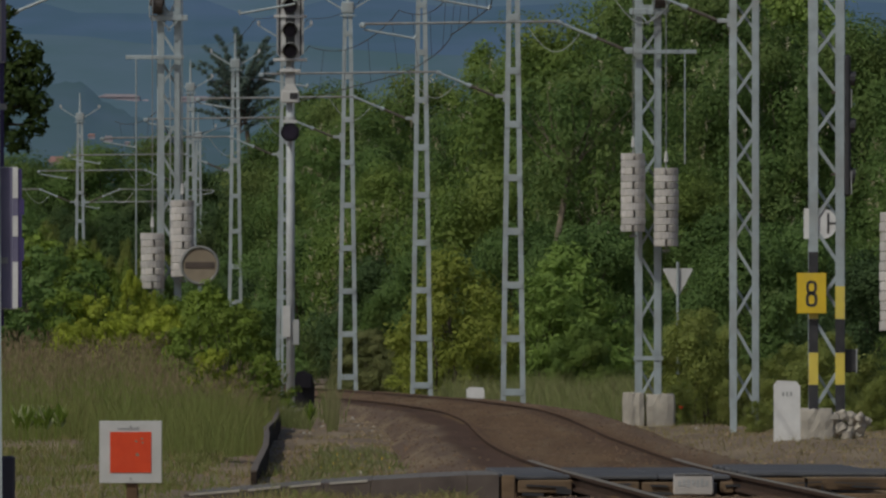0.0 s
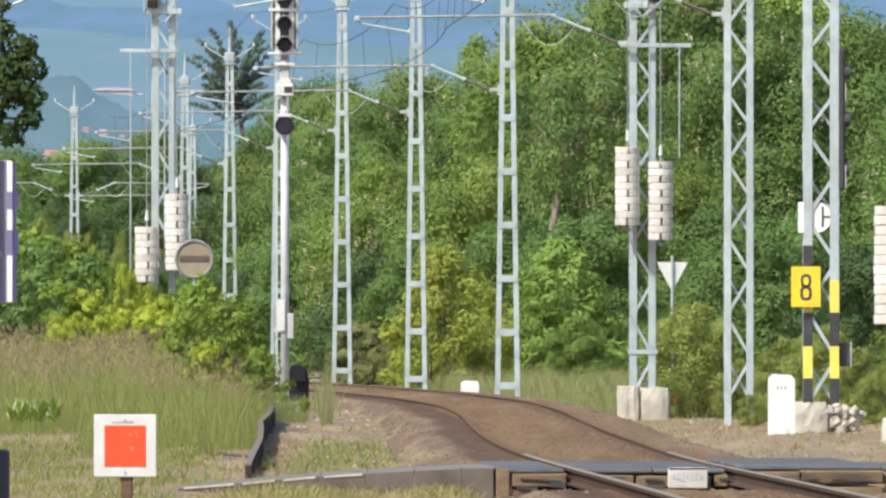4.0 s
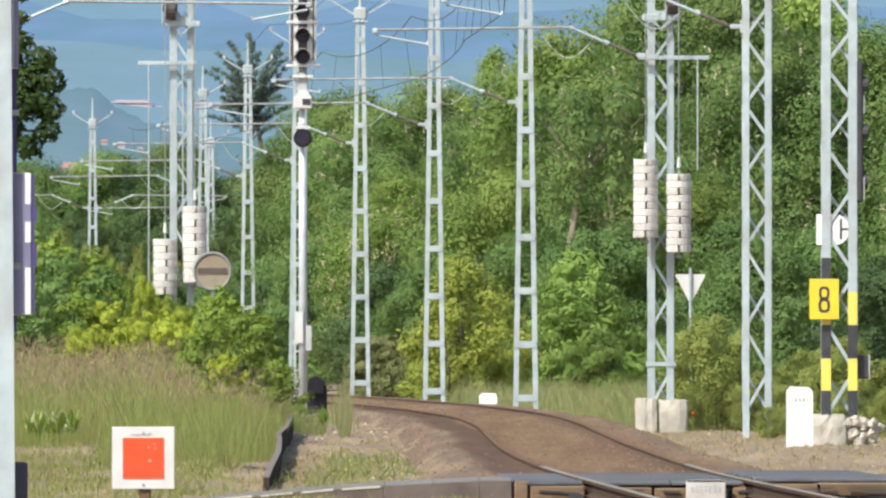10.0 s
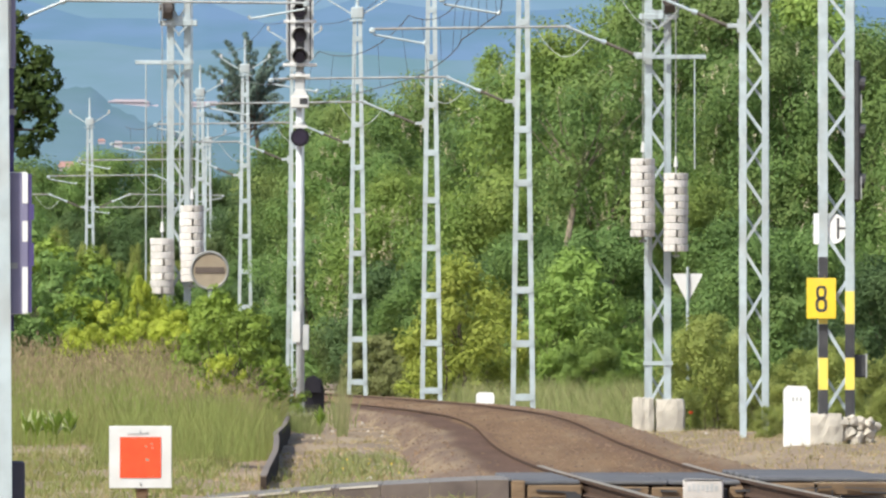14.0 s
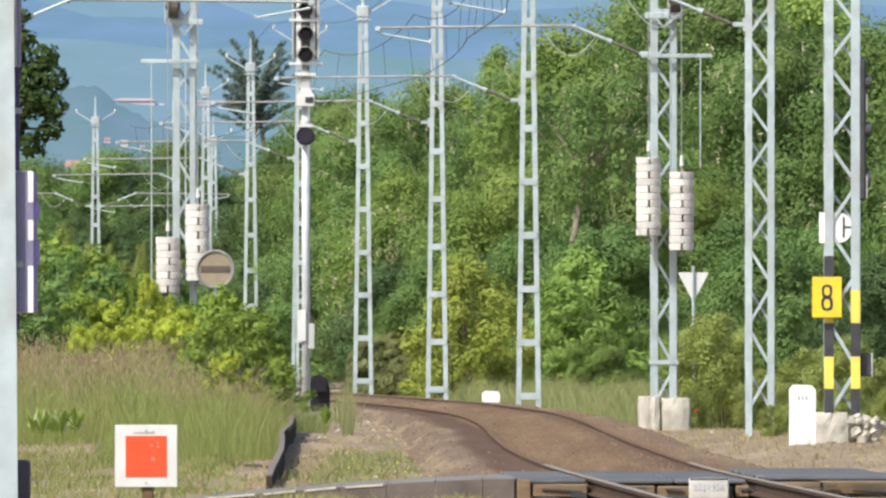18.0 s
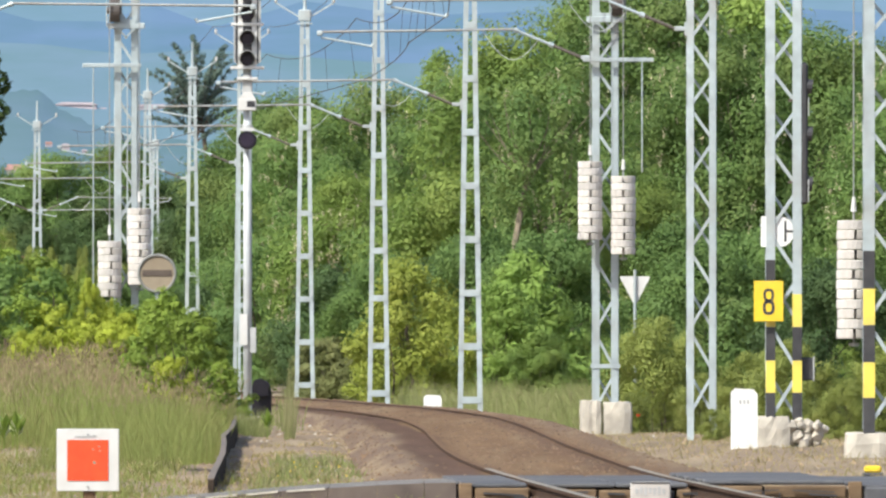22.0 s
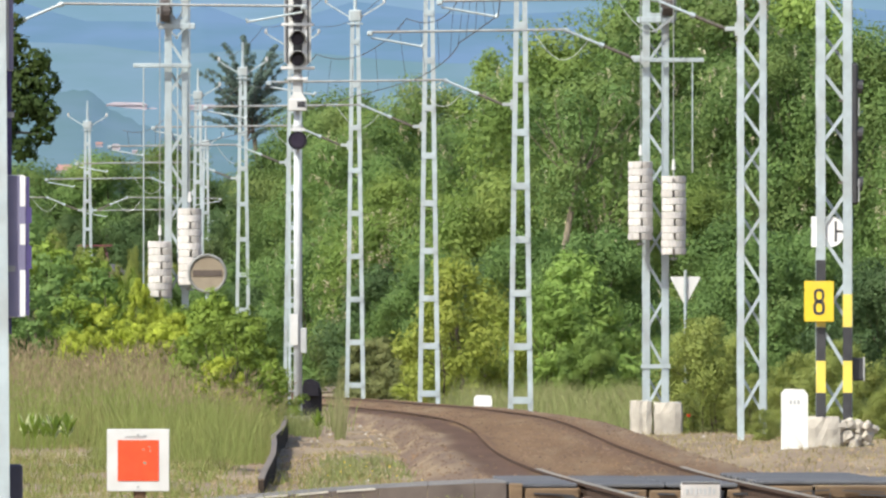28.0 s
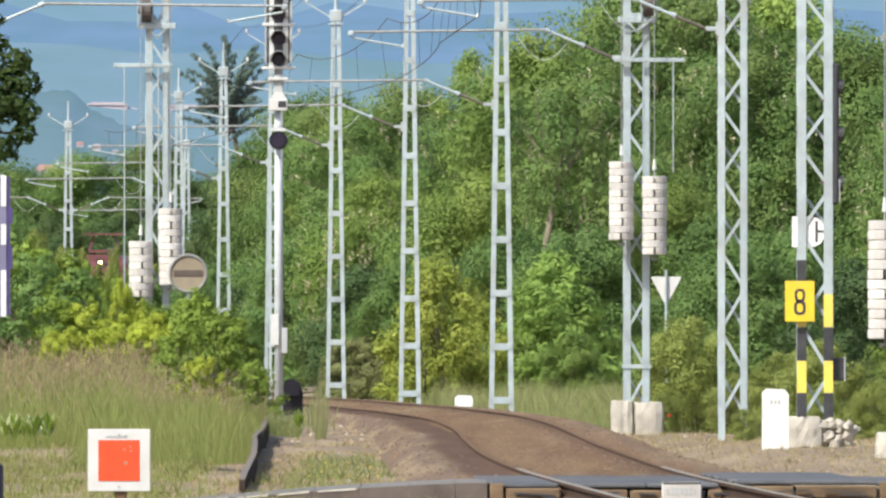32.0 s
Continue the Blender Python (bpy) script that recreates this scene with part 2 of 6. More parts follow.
# ---- building helpers ----
class Shape:
    """Collects corners and faces of one mesh."""

    def __init__(self):
        self.v, self.f = [], []

    def add(self, verts, faces):
        k = len(self.v)
        self.v += [tuple(p) for p in verts]
        self.f += [tuple(i + k for i in q) for q in faces]
        return self

    def box(self, c, s, turn=None, chamfer=0.0):
        hx, hy, hz = (a / 2 for a in s)
        e = min(chamfer, 0.45 * min(s))
        c = Vector(c)
        if e <= 0:
            pts = [Vector((x, y, z)) for z in (-hz, hz) for x, y in ((-hx, -hy), (hx, -hy), (hx, hy), (-hx, hy))]
            rings = 2
        else:
            pts, rings = [], 4
            for z, d in ((-hz, e), (-hz + e, 0), (hz - e, 0), (hz, e)):
                a, b = hx - d, hy - d
                pts += [Vector((x, y, z)) for x, y in ((-a + e, -b), (a - e, -b), (a, -b + e), (a, b - e), (a - e, b), (-a + e, b), (-a, b - e), (-a, -b + e))]
        m = len(pts) // rings
        if turn:
            pts = [turn @ p for p in pts]
        faces = [tuple(reversed(range(m))), tuple(range((rings - 1) * m, rings * m))]
        for r in range(rings - 1):
            faces += [(r * m + i, r * m + (i + 1) % m, (r + 1) * m + (i + 1) % m, (r + 1) * m + i) for i in range(m)]
        return self.add([c + p for p in pts], faces)

    def beam(self, p0, p1, w, h, up=(0, 1, 0)):
        """A bar of section w x h; h lies along up."""
        p0, p1 = Vector(p0), Vector(p1)
        z = (p1 - p0).normalized()
        u = Vector(up)
        u = (u - u.dot(z) * z)
        u = u.normalized() if u.length > 1e-5 else z.orthogonal().normalized()
        x = u.cross(z)
        q = [(-w / 2, -h / 2), (w / 2, -h / 2), (w / 2, h / 2), (-w / 2, h / 2)]
        pts = [p + x * a + u * b for p in (p0, p1) for a, b in q]
        return self.add(pts, [(3, 2, 1, 0), (4, 5, 6, 7), (0, 1, 5, 4), (1, 2, 6, 5), (2, 3, 7, 6), (3, 0, 4, 7)])

    def tube(self, p0, p1, r0, r1=None, n=8):
        p0, p1 = Vector(p0), Vector(p1)
        r1 = r0 if r1 is None else r1
        z = (p1 - p0).normalized()
        x = z.orthogonal().normalized()
        y = z.cross(x)
        ring = [(math.cos(2 * math.pi * i / n), math.sin(2 * math.pi * i / n)) for i in range(n)]
        pts = [p + (x * a + y * b) * r for p, r in ((p0, r0), (p1, r1)) for a, b in ring]
        return self.add(pts, [tuple(reversed(range(n))), tuple(range(n, 2 * n))] + [(i, (i + 1) % n, n + (i + 1) % n, n + i) for i in range(n)])

    def line(self, pts, r, n=5):
        v, k = [Vector(p) for p in pts], len(pts)
        rings = []
        for i, p in enumerate(v):
            z = (v[min(i + 1, k - 1)] - v[max(i - 1, 0)]).normalized()
            x = z.cross(Vector((0, 0, 1))) if abs(z.z) < 0.95 else z.cross(Vector((0, 1, 0)))
            x.normalize()
            y = z.cross(x)
            rings += [p + (x * math.cos(2 * math.pi * j / n) + y * math.sin(2 * math.pi * j / n)) * r for j in range(n)]
        return self.add(rings, [tuple(reversed(range(n))), tuple(range((k - 1) * n, k * n))] + [(i * n + j, i * n + (j + 1) % n, (i + 1) * n + (j + 1) % n, (i + 1) * n + j) for i in range(k - 1) for j in range(n)])

    def prism(self, outline, y0, y1):
        """An outline in x and z, drawn through from y0 to y1."""
        n = len(outline)
        pts = [(x, y, z) for y in (y0, y1) for x, z in outline]
        return self.add(pts, [tuple(range(n)), tuple(reversed(range(n, 2 * n)))] + [((i + 1) % n, i, n + i, n + (i + 1) % n) for i in range(n)])

    def stack(self, rings, n=16, c=(0, 0, 0)):
        """A turned body about z: pairs of radius and height."""
        pts = [(c[0] + r * math.cos(2 * math.pi * i / n), c[1] + r * math.sin(2 * math.pi * i / n), c[2] + z) for r, z in rings for i in range(n)]
        faces = [tuple(reversed(range(n))), tuple(range((len(rings) - 1) * n, len(rings) * n))]
        for k in range(len(rings) - 1):
            faces += [(k * n + i, k * n + (i + 1) % n, (k + 1) * n + (i + 1) % n, (k + 1) * n + i) for i in range(n)]
        return self.add(pts, faces)

    def mesh(self, name):
        me = bpy.data.meshes.new(name)
        me.from_pydata(self.v, [], self.f)
        me.update()
        return me


def part(name, shape, mat, parent=None, label="", at=None, smooth=False):
    """Links a shape, or a ready mesh, as one object under a thing or a part."""
    me = shape.mesh(name) if isinstance(shape, Shape) else shape
    if not me.materials:
        me.materials.append(mat)
    if smooth:
        me.polygons.foreach_set("use_smooth", [True] * len(me.polygons))
    ob = new(name, me)
    if parent:
        ob.parent = parent
    if at is not None:
        ob.matrix_basis = at
    if label:
        ob["label"] = label
    return ob


def thing(name, m, label, category, group="", kind=""):
    ob = new(name)
    ob.empty_display_size = 0.3
    ob.matrix_basis = m
    return tagged(ob, label, category, group, kind)


def array_mesh(name, verts, n):
    """Loose faces of n corners each, from an array of corners."""
    me = bpy.data.meshes.new(name)
    k = len(verts) // n
    me.vertices.add(len(verts))
    me.vertices.foreach_set("co", np.asarray(verts, dtype=np.float32).ravel())
    me.loops.add(len(verts))
    me.loops.foreach_set("vertex_index", np.arange(len(verts), dtype=np.int32))
    me.polygons.add(k)
    me.polygons.foreach_set("loop_start", np.arange(0, len(verts), n, dtype=np.int32))
    me.update(calc_edges=True)
    return me


def ease(v, a, b):
    t = np.clip((v - a) / (b - a), 0.0, 1.0)
    return t * t * (3 - 2 * t)


def wave(x, y, s):
    """A gentle unevenness between about -1 and 1."""
    return 0.5 * np.sin(x * 1.7 * s + 1.3 * np.sin(y * 0.31 * s)) + 0.5 * np.sin(y * 0.43 * s + 0.9 * np.sin(x * 1.1 * s) + 2.0)


# ---- the plan: the track's line, and the lie of the land ----
TRACK = [(60, 4.75), (120, 3.86), (160, 3.26), (193, 2.77), (215, 2.45), (227, 2.27), (240, 2.06), (252, 1.88), (266, 1.71), (285, 1.54), (308, 1.41), (340, 1.32), (372, 1.26), (390, 1.18), (420, 0.96), (440, 0.68), (455, 0.38),
         (470, 0.04), (481, -0.26), (497, -0.80), (520, -1.55), (560, -2.95), (600, -4.35), (700, -7.9), (900, -15.0), (1300, -29.0)]
RISE = [(60, 0.15), (1300, 0.15)]
CANT = [(60, 0.0), (250, 0.0), (290, 0.055), (500, 0.062), (600, 0.04), (700, 0.0), (1300, 0.0)]


def smooth_line(table):
    """A rounded curve through the rows of a table."""
    ys = np.arange(table[0][0], table[-1][0] + 1, 2.0)
    xs = np.interp(ys, [r[0] for r in table], [r[1] for r in table])
    k = np.hanning(17)
    k /= k.sum()
    pad = np.concatenate([xs[0] + (xs[1] - xs[0]) * np.arange(-8, 0), xs, xs[-1] + (xs[-1] - xs[-2]) * np.arange(1, 9)])
    xs = np.convolve(pad, k, "valid")
    return lambda y: np.interp(y, ys, xs)


track_x, rail_z, cant_at = smooth_line(TRACK), smooth_line(RISE), smooth_line(CANT)


def ground_z(x, y):
    x, y = np.asarray(x, dtype=float), np.asarray(y, dtype=float)
    near = ease(y, 100, 180) * (1 - ease(y, 620, 900))
    z = -0.06 + (0.016 * wave(x * 0.7, y * 0.5, 1.0) + 0.05 * wave(x * 1.6, y * 0.5, 1.3) * (x < 0.5)) * near
    z = z + 0.62 * ease(-x, 2.3 + (y - 320) * 0.004, 4.2) * ease(y, 318, 395) * (1 - ease(y, 470, 620))
    z = z + 0.14 * ease(x, track_x(y) + 2.0, track_x(y) + 3.2) * (1 - ease(y, 330, 400)) * ease(y, 200, 250)
    return z - 0.16 * (1 - ease(np.abs(x - track_x(y)), 1.6, 2.1)) * near


def on_ground(x, y, sink=0.0):
    return pose(x, y, float(ground_z(x, y)) - sink)


gx = sorted({-4800, -2500, -1200, -500, -200, -90, -45, -28, -20, 20, 28, 45, 90, 200, 500, 1200, 2500, 4800, *[round(-14 + 0.5 * i, 2) for i in range(57)]})
gy = sorted({-2500, -800, -200, -50, 0, 50, 90, *range(120, 700, 3), 720, 760, 820, 900, 1000, 1200, 1600, 2200, 3200, 4900})
X, Y = np.meshgrid(np.array(gx, dtype=float), np.array(gy, dtype=float))
Z = ground_z(X, Y)
nx = len(gx)
me = bpy.data.meshes.new("ground")
me.from_pydata([tuple(p) for p in np.stack([X, Y, Z], -1).reshape(-1, 3)], [],
               [(j * nx + i, j * nx + i + 1, (j + 1) * nx + i + 1, (j + 1) * nx + i) for j in range(len(gy) - 1) for i in range(nx - 1)])
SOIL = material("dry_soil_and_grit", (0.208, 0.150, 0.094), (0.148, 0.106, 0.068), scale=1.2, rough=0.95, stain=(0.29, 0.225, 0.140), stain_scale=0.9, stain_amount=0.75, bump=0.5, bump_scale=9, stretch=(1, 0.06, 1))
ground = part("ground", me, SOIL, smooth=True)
tagged(ground, "dry trackside soil with grit and thin grass", "ground", kind="structure")


def hill(name, label, y, table, base, haze_glow, strength, patch=0.82):
    """A far ridge: a long slope that rises away from the viewer, its haze put in as emitted colour."""
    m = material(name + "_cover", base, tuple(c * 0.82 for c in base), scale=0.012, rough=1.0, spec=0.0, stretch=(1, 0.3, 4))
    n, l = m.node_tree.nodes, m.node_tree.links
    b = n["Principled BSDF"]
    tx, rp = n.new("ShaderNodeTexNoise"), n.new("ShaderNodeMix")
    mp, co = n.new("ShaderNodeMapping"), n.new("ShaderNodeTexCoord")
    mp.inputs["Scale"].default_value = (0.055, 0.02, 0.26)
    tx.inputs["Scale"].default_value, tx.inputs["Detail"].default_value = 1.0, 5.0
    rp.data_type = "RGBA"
    rp.inputs[6].default_value, rp.inputs[7].default_value = (*haze_glow, 1), (haze_glow[0] * patch, haze_glow[1] * (0.5 + 0.5 * patch), haze_glow[2] * patch, 1)
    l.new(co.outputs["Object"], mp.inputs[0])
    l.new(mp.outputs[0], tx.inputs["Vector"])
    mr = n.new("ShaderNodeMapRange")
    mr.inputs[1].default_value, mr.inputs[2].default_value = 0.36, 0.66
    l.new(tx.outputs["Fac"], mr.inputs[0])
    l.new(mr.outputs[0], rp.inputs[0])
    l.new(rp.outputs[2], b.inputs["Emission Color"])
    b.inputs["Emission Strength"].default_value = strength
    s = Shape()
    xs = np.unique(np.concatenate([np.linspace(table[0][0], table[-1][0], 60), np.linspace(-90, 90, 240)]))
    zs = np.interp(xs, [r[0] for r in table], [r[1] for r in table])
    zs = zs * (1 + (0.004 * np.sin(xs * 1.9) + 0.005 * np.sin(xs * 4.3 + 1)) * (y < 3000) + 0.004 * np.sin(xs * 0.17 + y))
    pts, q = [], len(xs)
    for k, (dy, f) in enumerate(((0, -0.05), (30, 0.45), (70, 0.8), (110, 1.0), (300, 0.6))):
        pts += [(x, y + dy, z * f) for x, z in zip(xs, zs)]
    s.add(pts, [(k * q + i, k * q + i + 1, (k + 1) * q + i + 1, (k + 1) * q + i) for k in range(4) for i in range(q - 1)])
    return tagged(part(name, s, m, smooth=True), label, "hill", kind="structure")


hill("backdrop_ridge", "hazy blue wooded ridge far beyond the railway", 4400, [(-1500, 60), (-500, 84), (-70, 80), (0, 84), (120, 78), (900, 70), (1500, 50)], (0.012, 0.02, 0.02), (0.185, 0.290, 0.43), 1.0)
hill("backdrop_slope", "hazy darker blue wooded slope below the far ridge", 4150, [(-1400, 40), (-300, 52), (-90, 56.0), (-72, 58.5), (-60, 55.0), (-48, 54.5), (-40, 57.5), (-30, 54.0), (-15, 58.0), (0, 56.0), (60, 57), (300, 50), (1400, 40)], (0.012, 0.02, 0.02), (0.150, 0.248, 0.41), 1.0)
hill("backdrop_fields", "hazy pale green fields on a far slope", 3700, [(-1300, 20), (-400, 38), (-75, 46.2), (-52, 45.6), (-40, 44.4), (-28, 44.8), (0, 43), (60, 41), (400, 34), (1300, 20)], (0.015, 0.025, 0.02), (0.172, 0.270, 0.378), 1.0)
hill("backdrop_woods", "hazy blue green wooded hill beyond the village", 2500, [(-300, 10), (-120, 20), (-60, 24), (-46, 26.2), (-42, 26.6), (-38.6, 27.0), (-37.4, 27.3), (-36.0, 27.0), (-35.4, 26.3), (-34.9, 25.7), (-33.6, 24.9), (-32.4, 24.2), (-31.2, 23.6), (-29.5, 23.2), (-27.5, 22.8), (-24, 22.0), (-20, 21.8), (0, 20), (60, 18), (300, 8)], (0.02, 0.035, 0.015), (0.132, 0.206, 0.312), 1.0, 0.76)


# ---- railway track ----
def strip(line_x, line_z, y0, y1, step, section):
    """A profile (x, z pairs) drawn along the track."""
    s, ys = Shape(), np.arange(y0, y1 + 0.1, step)
    n = len(section)
    pts = []
    for y in ys:
        cx, cz = float(line_x(y)), float(line_z(y))
        pts += [(cx + a, y, cz + b) for a, b in section]
    k = len(ys)
    s.add(pts, [(j * n + i, (j + 1) * n + i, (j + 1) * n + i + 1, j * n + i + 1) for j in range(k - 1) for i in range(n - 1)] + [tuple(range(n)), tuple(reversed(range((k - 1) * n, k * n)))])
    return s


track = thing("railway_track", pose(0, 0, 0), "curving single railway track on rust-brown ballast", "railway track", kind="structure")
bx = np.arange(-2.3, 2.31, 0.1)
by = np.arange(90, 900, 1.2)
BX, BY = np.meshgrid(bx, by)


def bed_z(dx, y):
    """Height of the ballast at dx beside the track's middle."""
    shoulder = ease(np.abs(dx), 1.35, 2.3)
    rough_ = 0.008 * np.sin(dx * 5.1 + y * 0.9) * np.sin(y * 0.37 + 1.0) + 0.018 * wave(dx * 1.3, y * 0.35, 0.6)
    return rail_z(y) - 0.035 + cant_at(y) * np.clip(0.5 + dx / 1.5, 0, 1) + rough_ * (0.6 + 1.2 * shoulder) - 0.42 * shoulder - 0.07 * (1 - ease(y, 237.5, 240.5)) - 0.12 * (1 - ease(np.abs(y - 231.5), 6.0, 9))


BZ = bed_z(BX, BY) + 0.007 * ease(np.abs(np.abs(BX) - 0.753), 0.02, 0.2) * np.random.default_rng(3).normal(size=BX.shape)
nb = len(bx)
me = bpy.data.meshes.new("ballast_bed")
me.from_pydata([tuple(p) for p in np.stack([BX + track_x(BY), BY, BZ], -1).reshape(-1, 3)], [],
               [(j * nb + i, j * nb + i + 1, (j + 1) * nb + i + 1, (j + 1) * nb + i) for j in range(len(by) - 1) for i in range(nb - 1)])
# how far rust stains and bare soil cover the bed, along the rails and over the outer shoulder
DX = BX + 0.10 * np.sin(BY * 0.031 + 1) + 0.07 * np.sin(BY * 0.083) + 0.04 * np.sin(BY * 0.21 + BX * 3)
rust = np.maximum(ease(DX, -1.42, -1.2) * (1 - ease(DX, -0.80, -0.72)), 0.75 * ease(BX, 0.30, 0.6) * (1 - ease(BX, 0.74, 0.9)))
bare = ease(-DX, 1.12, 1.42) + 0.7 * ease(BX, 0.85, 1.3)
for word, cover in (("rust_cover", rust), ("soil_cover", bare)):
    me.attributes.new(word, "FLOAT", "POINT").data.foreach_set("value", cover.astype(np.float32).ravel())
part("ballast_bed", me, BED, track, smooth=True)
RAIL_SECTION = [(-0.07, -0.15), (-0.07, -0.135), (-0.012, -0.115), (-0.012, -0.04), (-0.036, -0.03), (-0.036, -0.002), (0.036, -0.002), (0.036, -0.03), (0.012, -0.04), (0.012, -0.115), (0.07, -0.135), (0.07, -0.15)]
for side in (-1, 1):
    lift = (lambda y: rail_z(y) + cant_at(y)) if side > 0 else rail_z
    rail = part("rail", strip(lambda y: track_x(y) + side * 0.753, lift, 90, 900, 3.0, RAIL_SECTION), RUST, track)
    for y0, y1, mat, words in ((90, 264, RAIL_TOP, "worn grey running surface"), (264, 900, RAIL_BROWN, "rusty brown running surface")):
        part("running_surface", strip(lambda y: track_x(y) + side * 0.753, lift, y0, y1, 3.0, [(-0.034, -0.001), (-0.03, 0.004), (0.03, 0.004), (0.034, -0.001)]), mat, rail, words)


# the second track, on a low bank behind the shrubs
def second_x(y):
    return -10.2 - 0.0229 * (y - 900)


second = thing("railway_track", pose(0, 0, 0), "straight second railway track on a low bank behind shrubs", "railway track", kind="structure")
part("ballast_bed", strip(second_x, lambda y: 0.5, 820, 2000, 20.0, [(-3.4, -0.7), (-1.7, -0.04), (1.7, -0.04), (3.4, -0.7)]), SOIL, second)
for side in (-1, 1):
    part("rail", strip(lambda y: second_x(y) + side * 0.753, lambda y: 0.6, 820, 2000, 20.0, RAIL_SECTION), RUST, second)


# ---- overhead line masts ----
def half_width(z):
    return 0.240 - 0.0145 * z


def channel(s, x0, x1, z0, z1, side, depth=0.17, w=0.095, t=0.012):
    """A U section that leans from x0 to x1 as it rises; its web faces outwards."""
    h = depth / 2
    u = [(0, -h), (-w, -h), (-w, -h + t), (-t, -h + t), (-t, h - t), (-w, h - t), (-w, h), (0, h)]
    n = len(u)
    s.add([(x + side * a, b, z) for x, z in ((x0, z0), (x1, z1)) for a, b in u], [tuple(range(n)), tuple(range(n, 2 * n))] + [(i, (i + 1) % n, n + (i + 1) % n, n + i) for i in range(n)])


def mast_head(m, z, spike):
    cap = Shape().box((0, 0, z), (0.30, 0.22, 0.28), chamfer=0.03)
    cap.box((0, 0, z - 0.19), (0.36, 0.26, 0.03))
    part("mast_cap", cap, STEEL, m)
    if spike:
        part("spike", Shape().tube((0, 0, z + 0.1), (0, 0, z + spike), 0.045, 0.022), STEEL, m)
    for side in (-1, 1):
        arm = part("head_arm", Shape().beam((side * 0.15, 0, z - 0.02), (side * 0.68, 0, z + 0.30), 0.035, 0.035), STEEL, m)
        part("insulator", Shape().stack([(0.02, 0), (0.045, 0.03), (0.025, 0.05), (0.045, 0.07), (0.025, 0.09), (0.035, 0.12)], 8, (side * 0.68, 0, z + 0.30)), WHITE, arm)


def cantilever(m, side, x0, z, reach=3.3, rise=0.45, droop=True):
    """Bracket, insulated strut, long arm, clamp and steady arm that carry the wires to one side."""
    arm = part("cantilever_arm", Shape().tube((x0 + side * 1.25, 0, z + rise + 0.01), (x0 + side * (1.25 + reach), 0, z + rise - 0.03), 0.021), STEEL_DULL, m)
    part("bracket", Shape().box((x0 + side * 0.09, 0, z), (0.20, 0.12, 0.07), chamfer=0.01).box((x0 + side * 0.02, 0, z), (0.04, 0.16, 0.2)), STEEL, m)
    k = Vector((side * 1.08, 0, rise)).normalized()
    p = Vector((x0 + side * 0.18, 0, z))
    ins = Shape().tube(p, p + k * 0.52, 0.02)
    for i in range(7):
        a = p + k * (0.06 + i * 0.065)
        ins.tube(a, a + k * 0.045, 0.032, 0.026)
    part("insulator", ins, CERAMIC, arm, "brown ribbed ceramic insulator")
    part("strut", Shape().tube(p + k * 0.52, p + k * 1.2, 0.023).tube(p + k * 0.5, p + k * 0.58, 0.042).tube(p + k * 1.12, p + k * 1.2, 0.04), STEEL, arm)
    e = x0 + side * (1.25 + reach)
    part("clamp", Shape().box((e + side * 0.02, 0, z + rise - 0.05), (0.10, 0.07, 0.09), chamfer=0.02), STEEL, arm)
    part("steady_arm", Shape().tube((e, 0.03, z + rise - 0.12), (e - side * 0.85, 0.03, z + rise - 0.27), 0.018).tube((e - side * 0.82, 0.03, z + rise - 0.28), (e - side * 0.86, 0.03, z + rise - 0.22), 0.026), STEEL, arm)
    if droop:
        pts = [(x0 + side * (0.85 + 0.95 * i / 9), 0.05, z + rise * (0.75 + 0.2 * i / 9) - 0.42 * math.sin(math.pi * i / 9)) for i in range(10)]
        part("jumper_wire", Shape().line(pts, 0.007), WIRE_LIGHT, arm)


def ladder_mast(x, y, top=9.15, arms=(-1,), first=0.42, label="grey steel batten mast of the overhead line"):
    m = thing("overhead_line_mast", on_ground(x, y), label, "railway mast", "overhead line masts")
    for side in (-1, 1):
        s = Shape()
        channel(s, side * half_width(-0.3), side * half_width(top), -0.3, top, side)
        part("channel", s, STEEL, m)
    z = first
    while z < top - 0.3:
        for yy in (-0.094, 0.094):
            w = 2 * half_width(z) - 0.04
            part("batten", Shape().box((0, yy, z), (w, 0.012, 0.13), chamfer=0.004), STEEL, m)
        z += 1.005
    mast_head(m, top, 0.85)
    for side in arms:
        cantilever(m, side, side * half_width(6.1), 6.12)
    return m


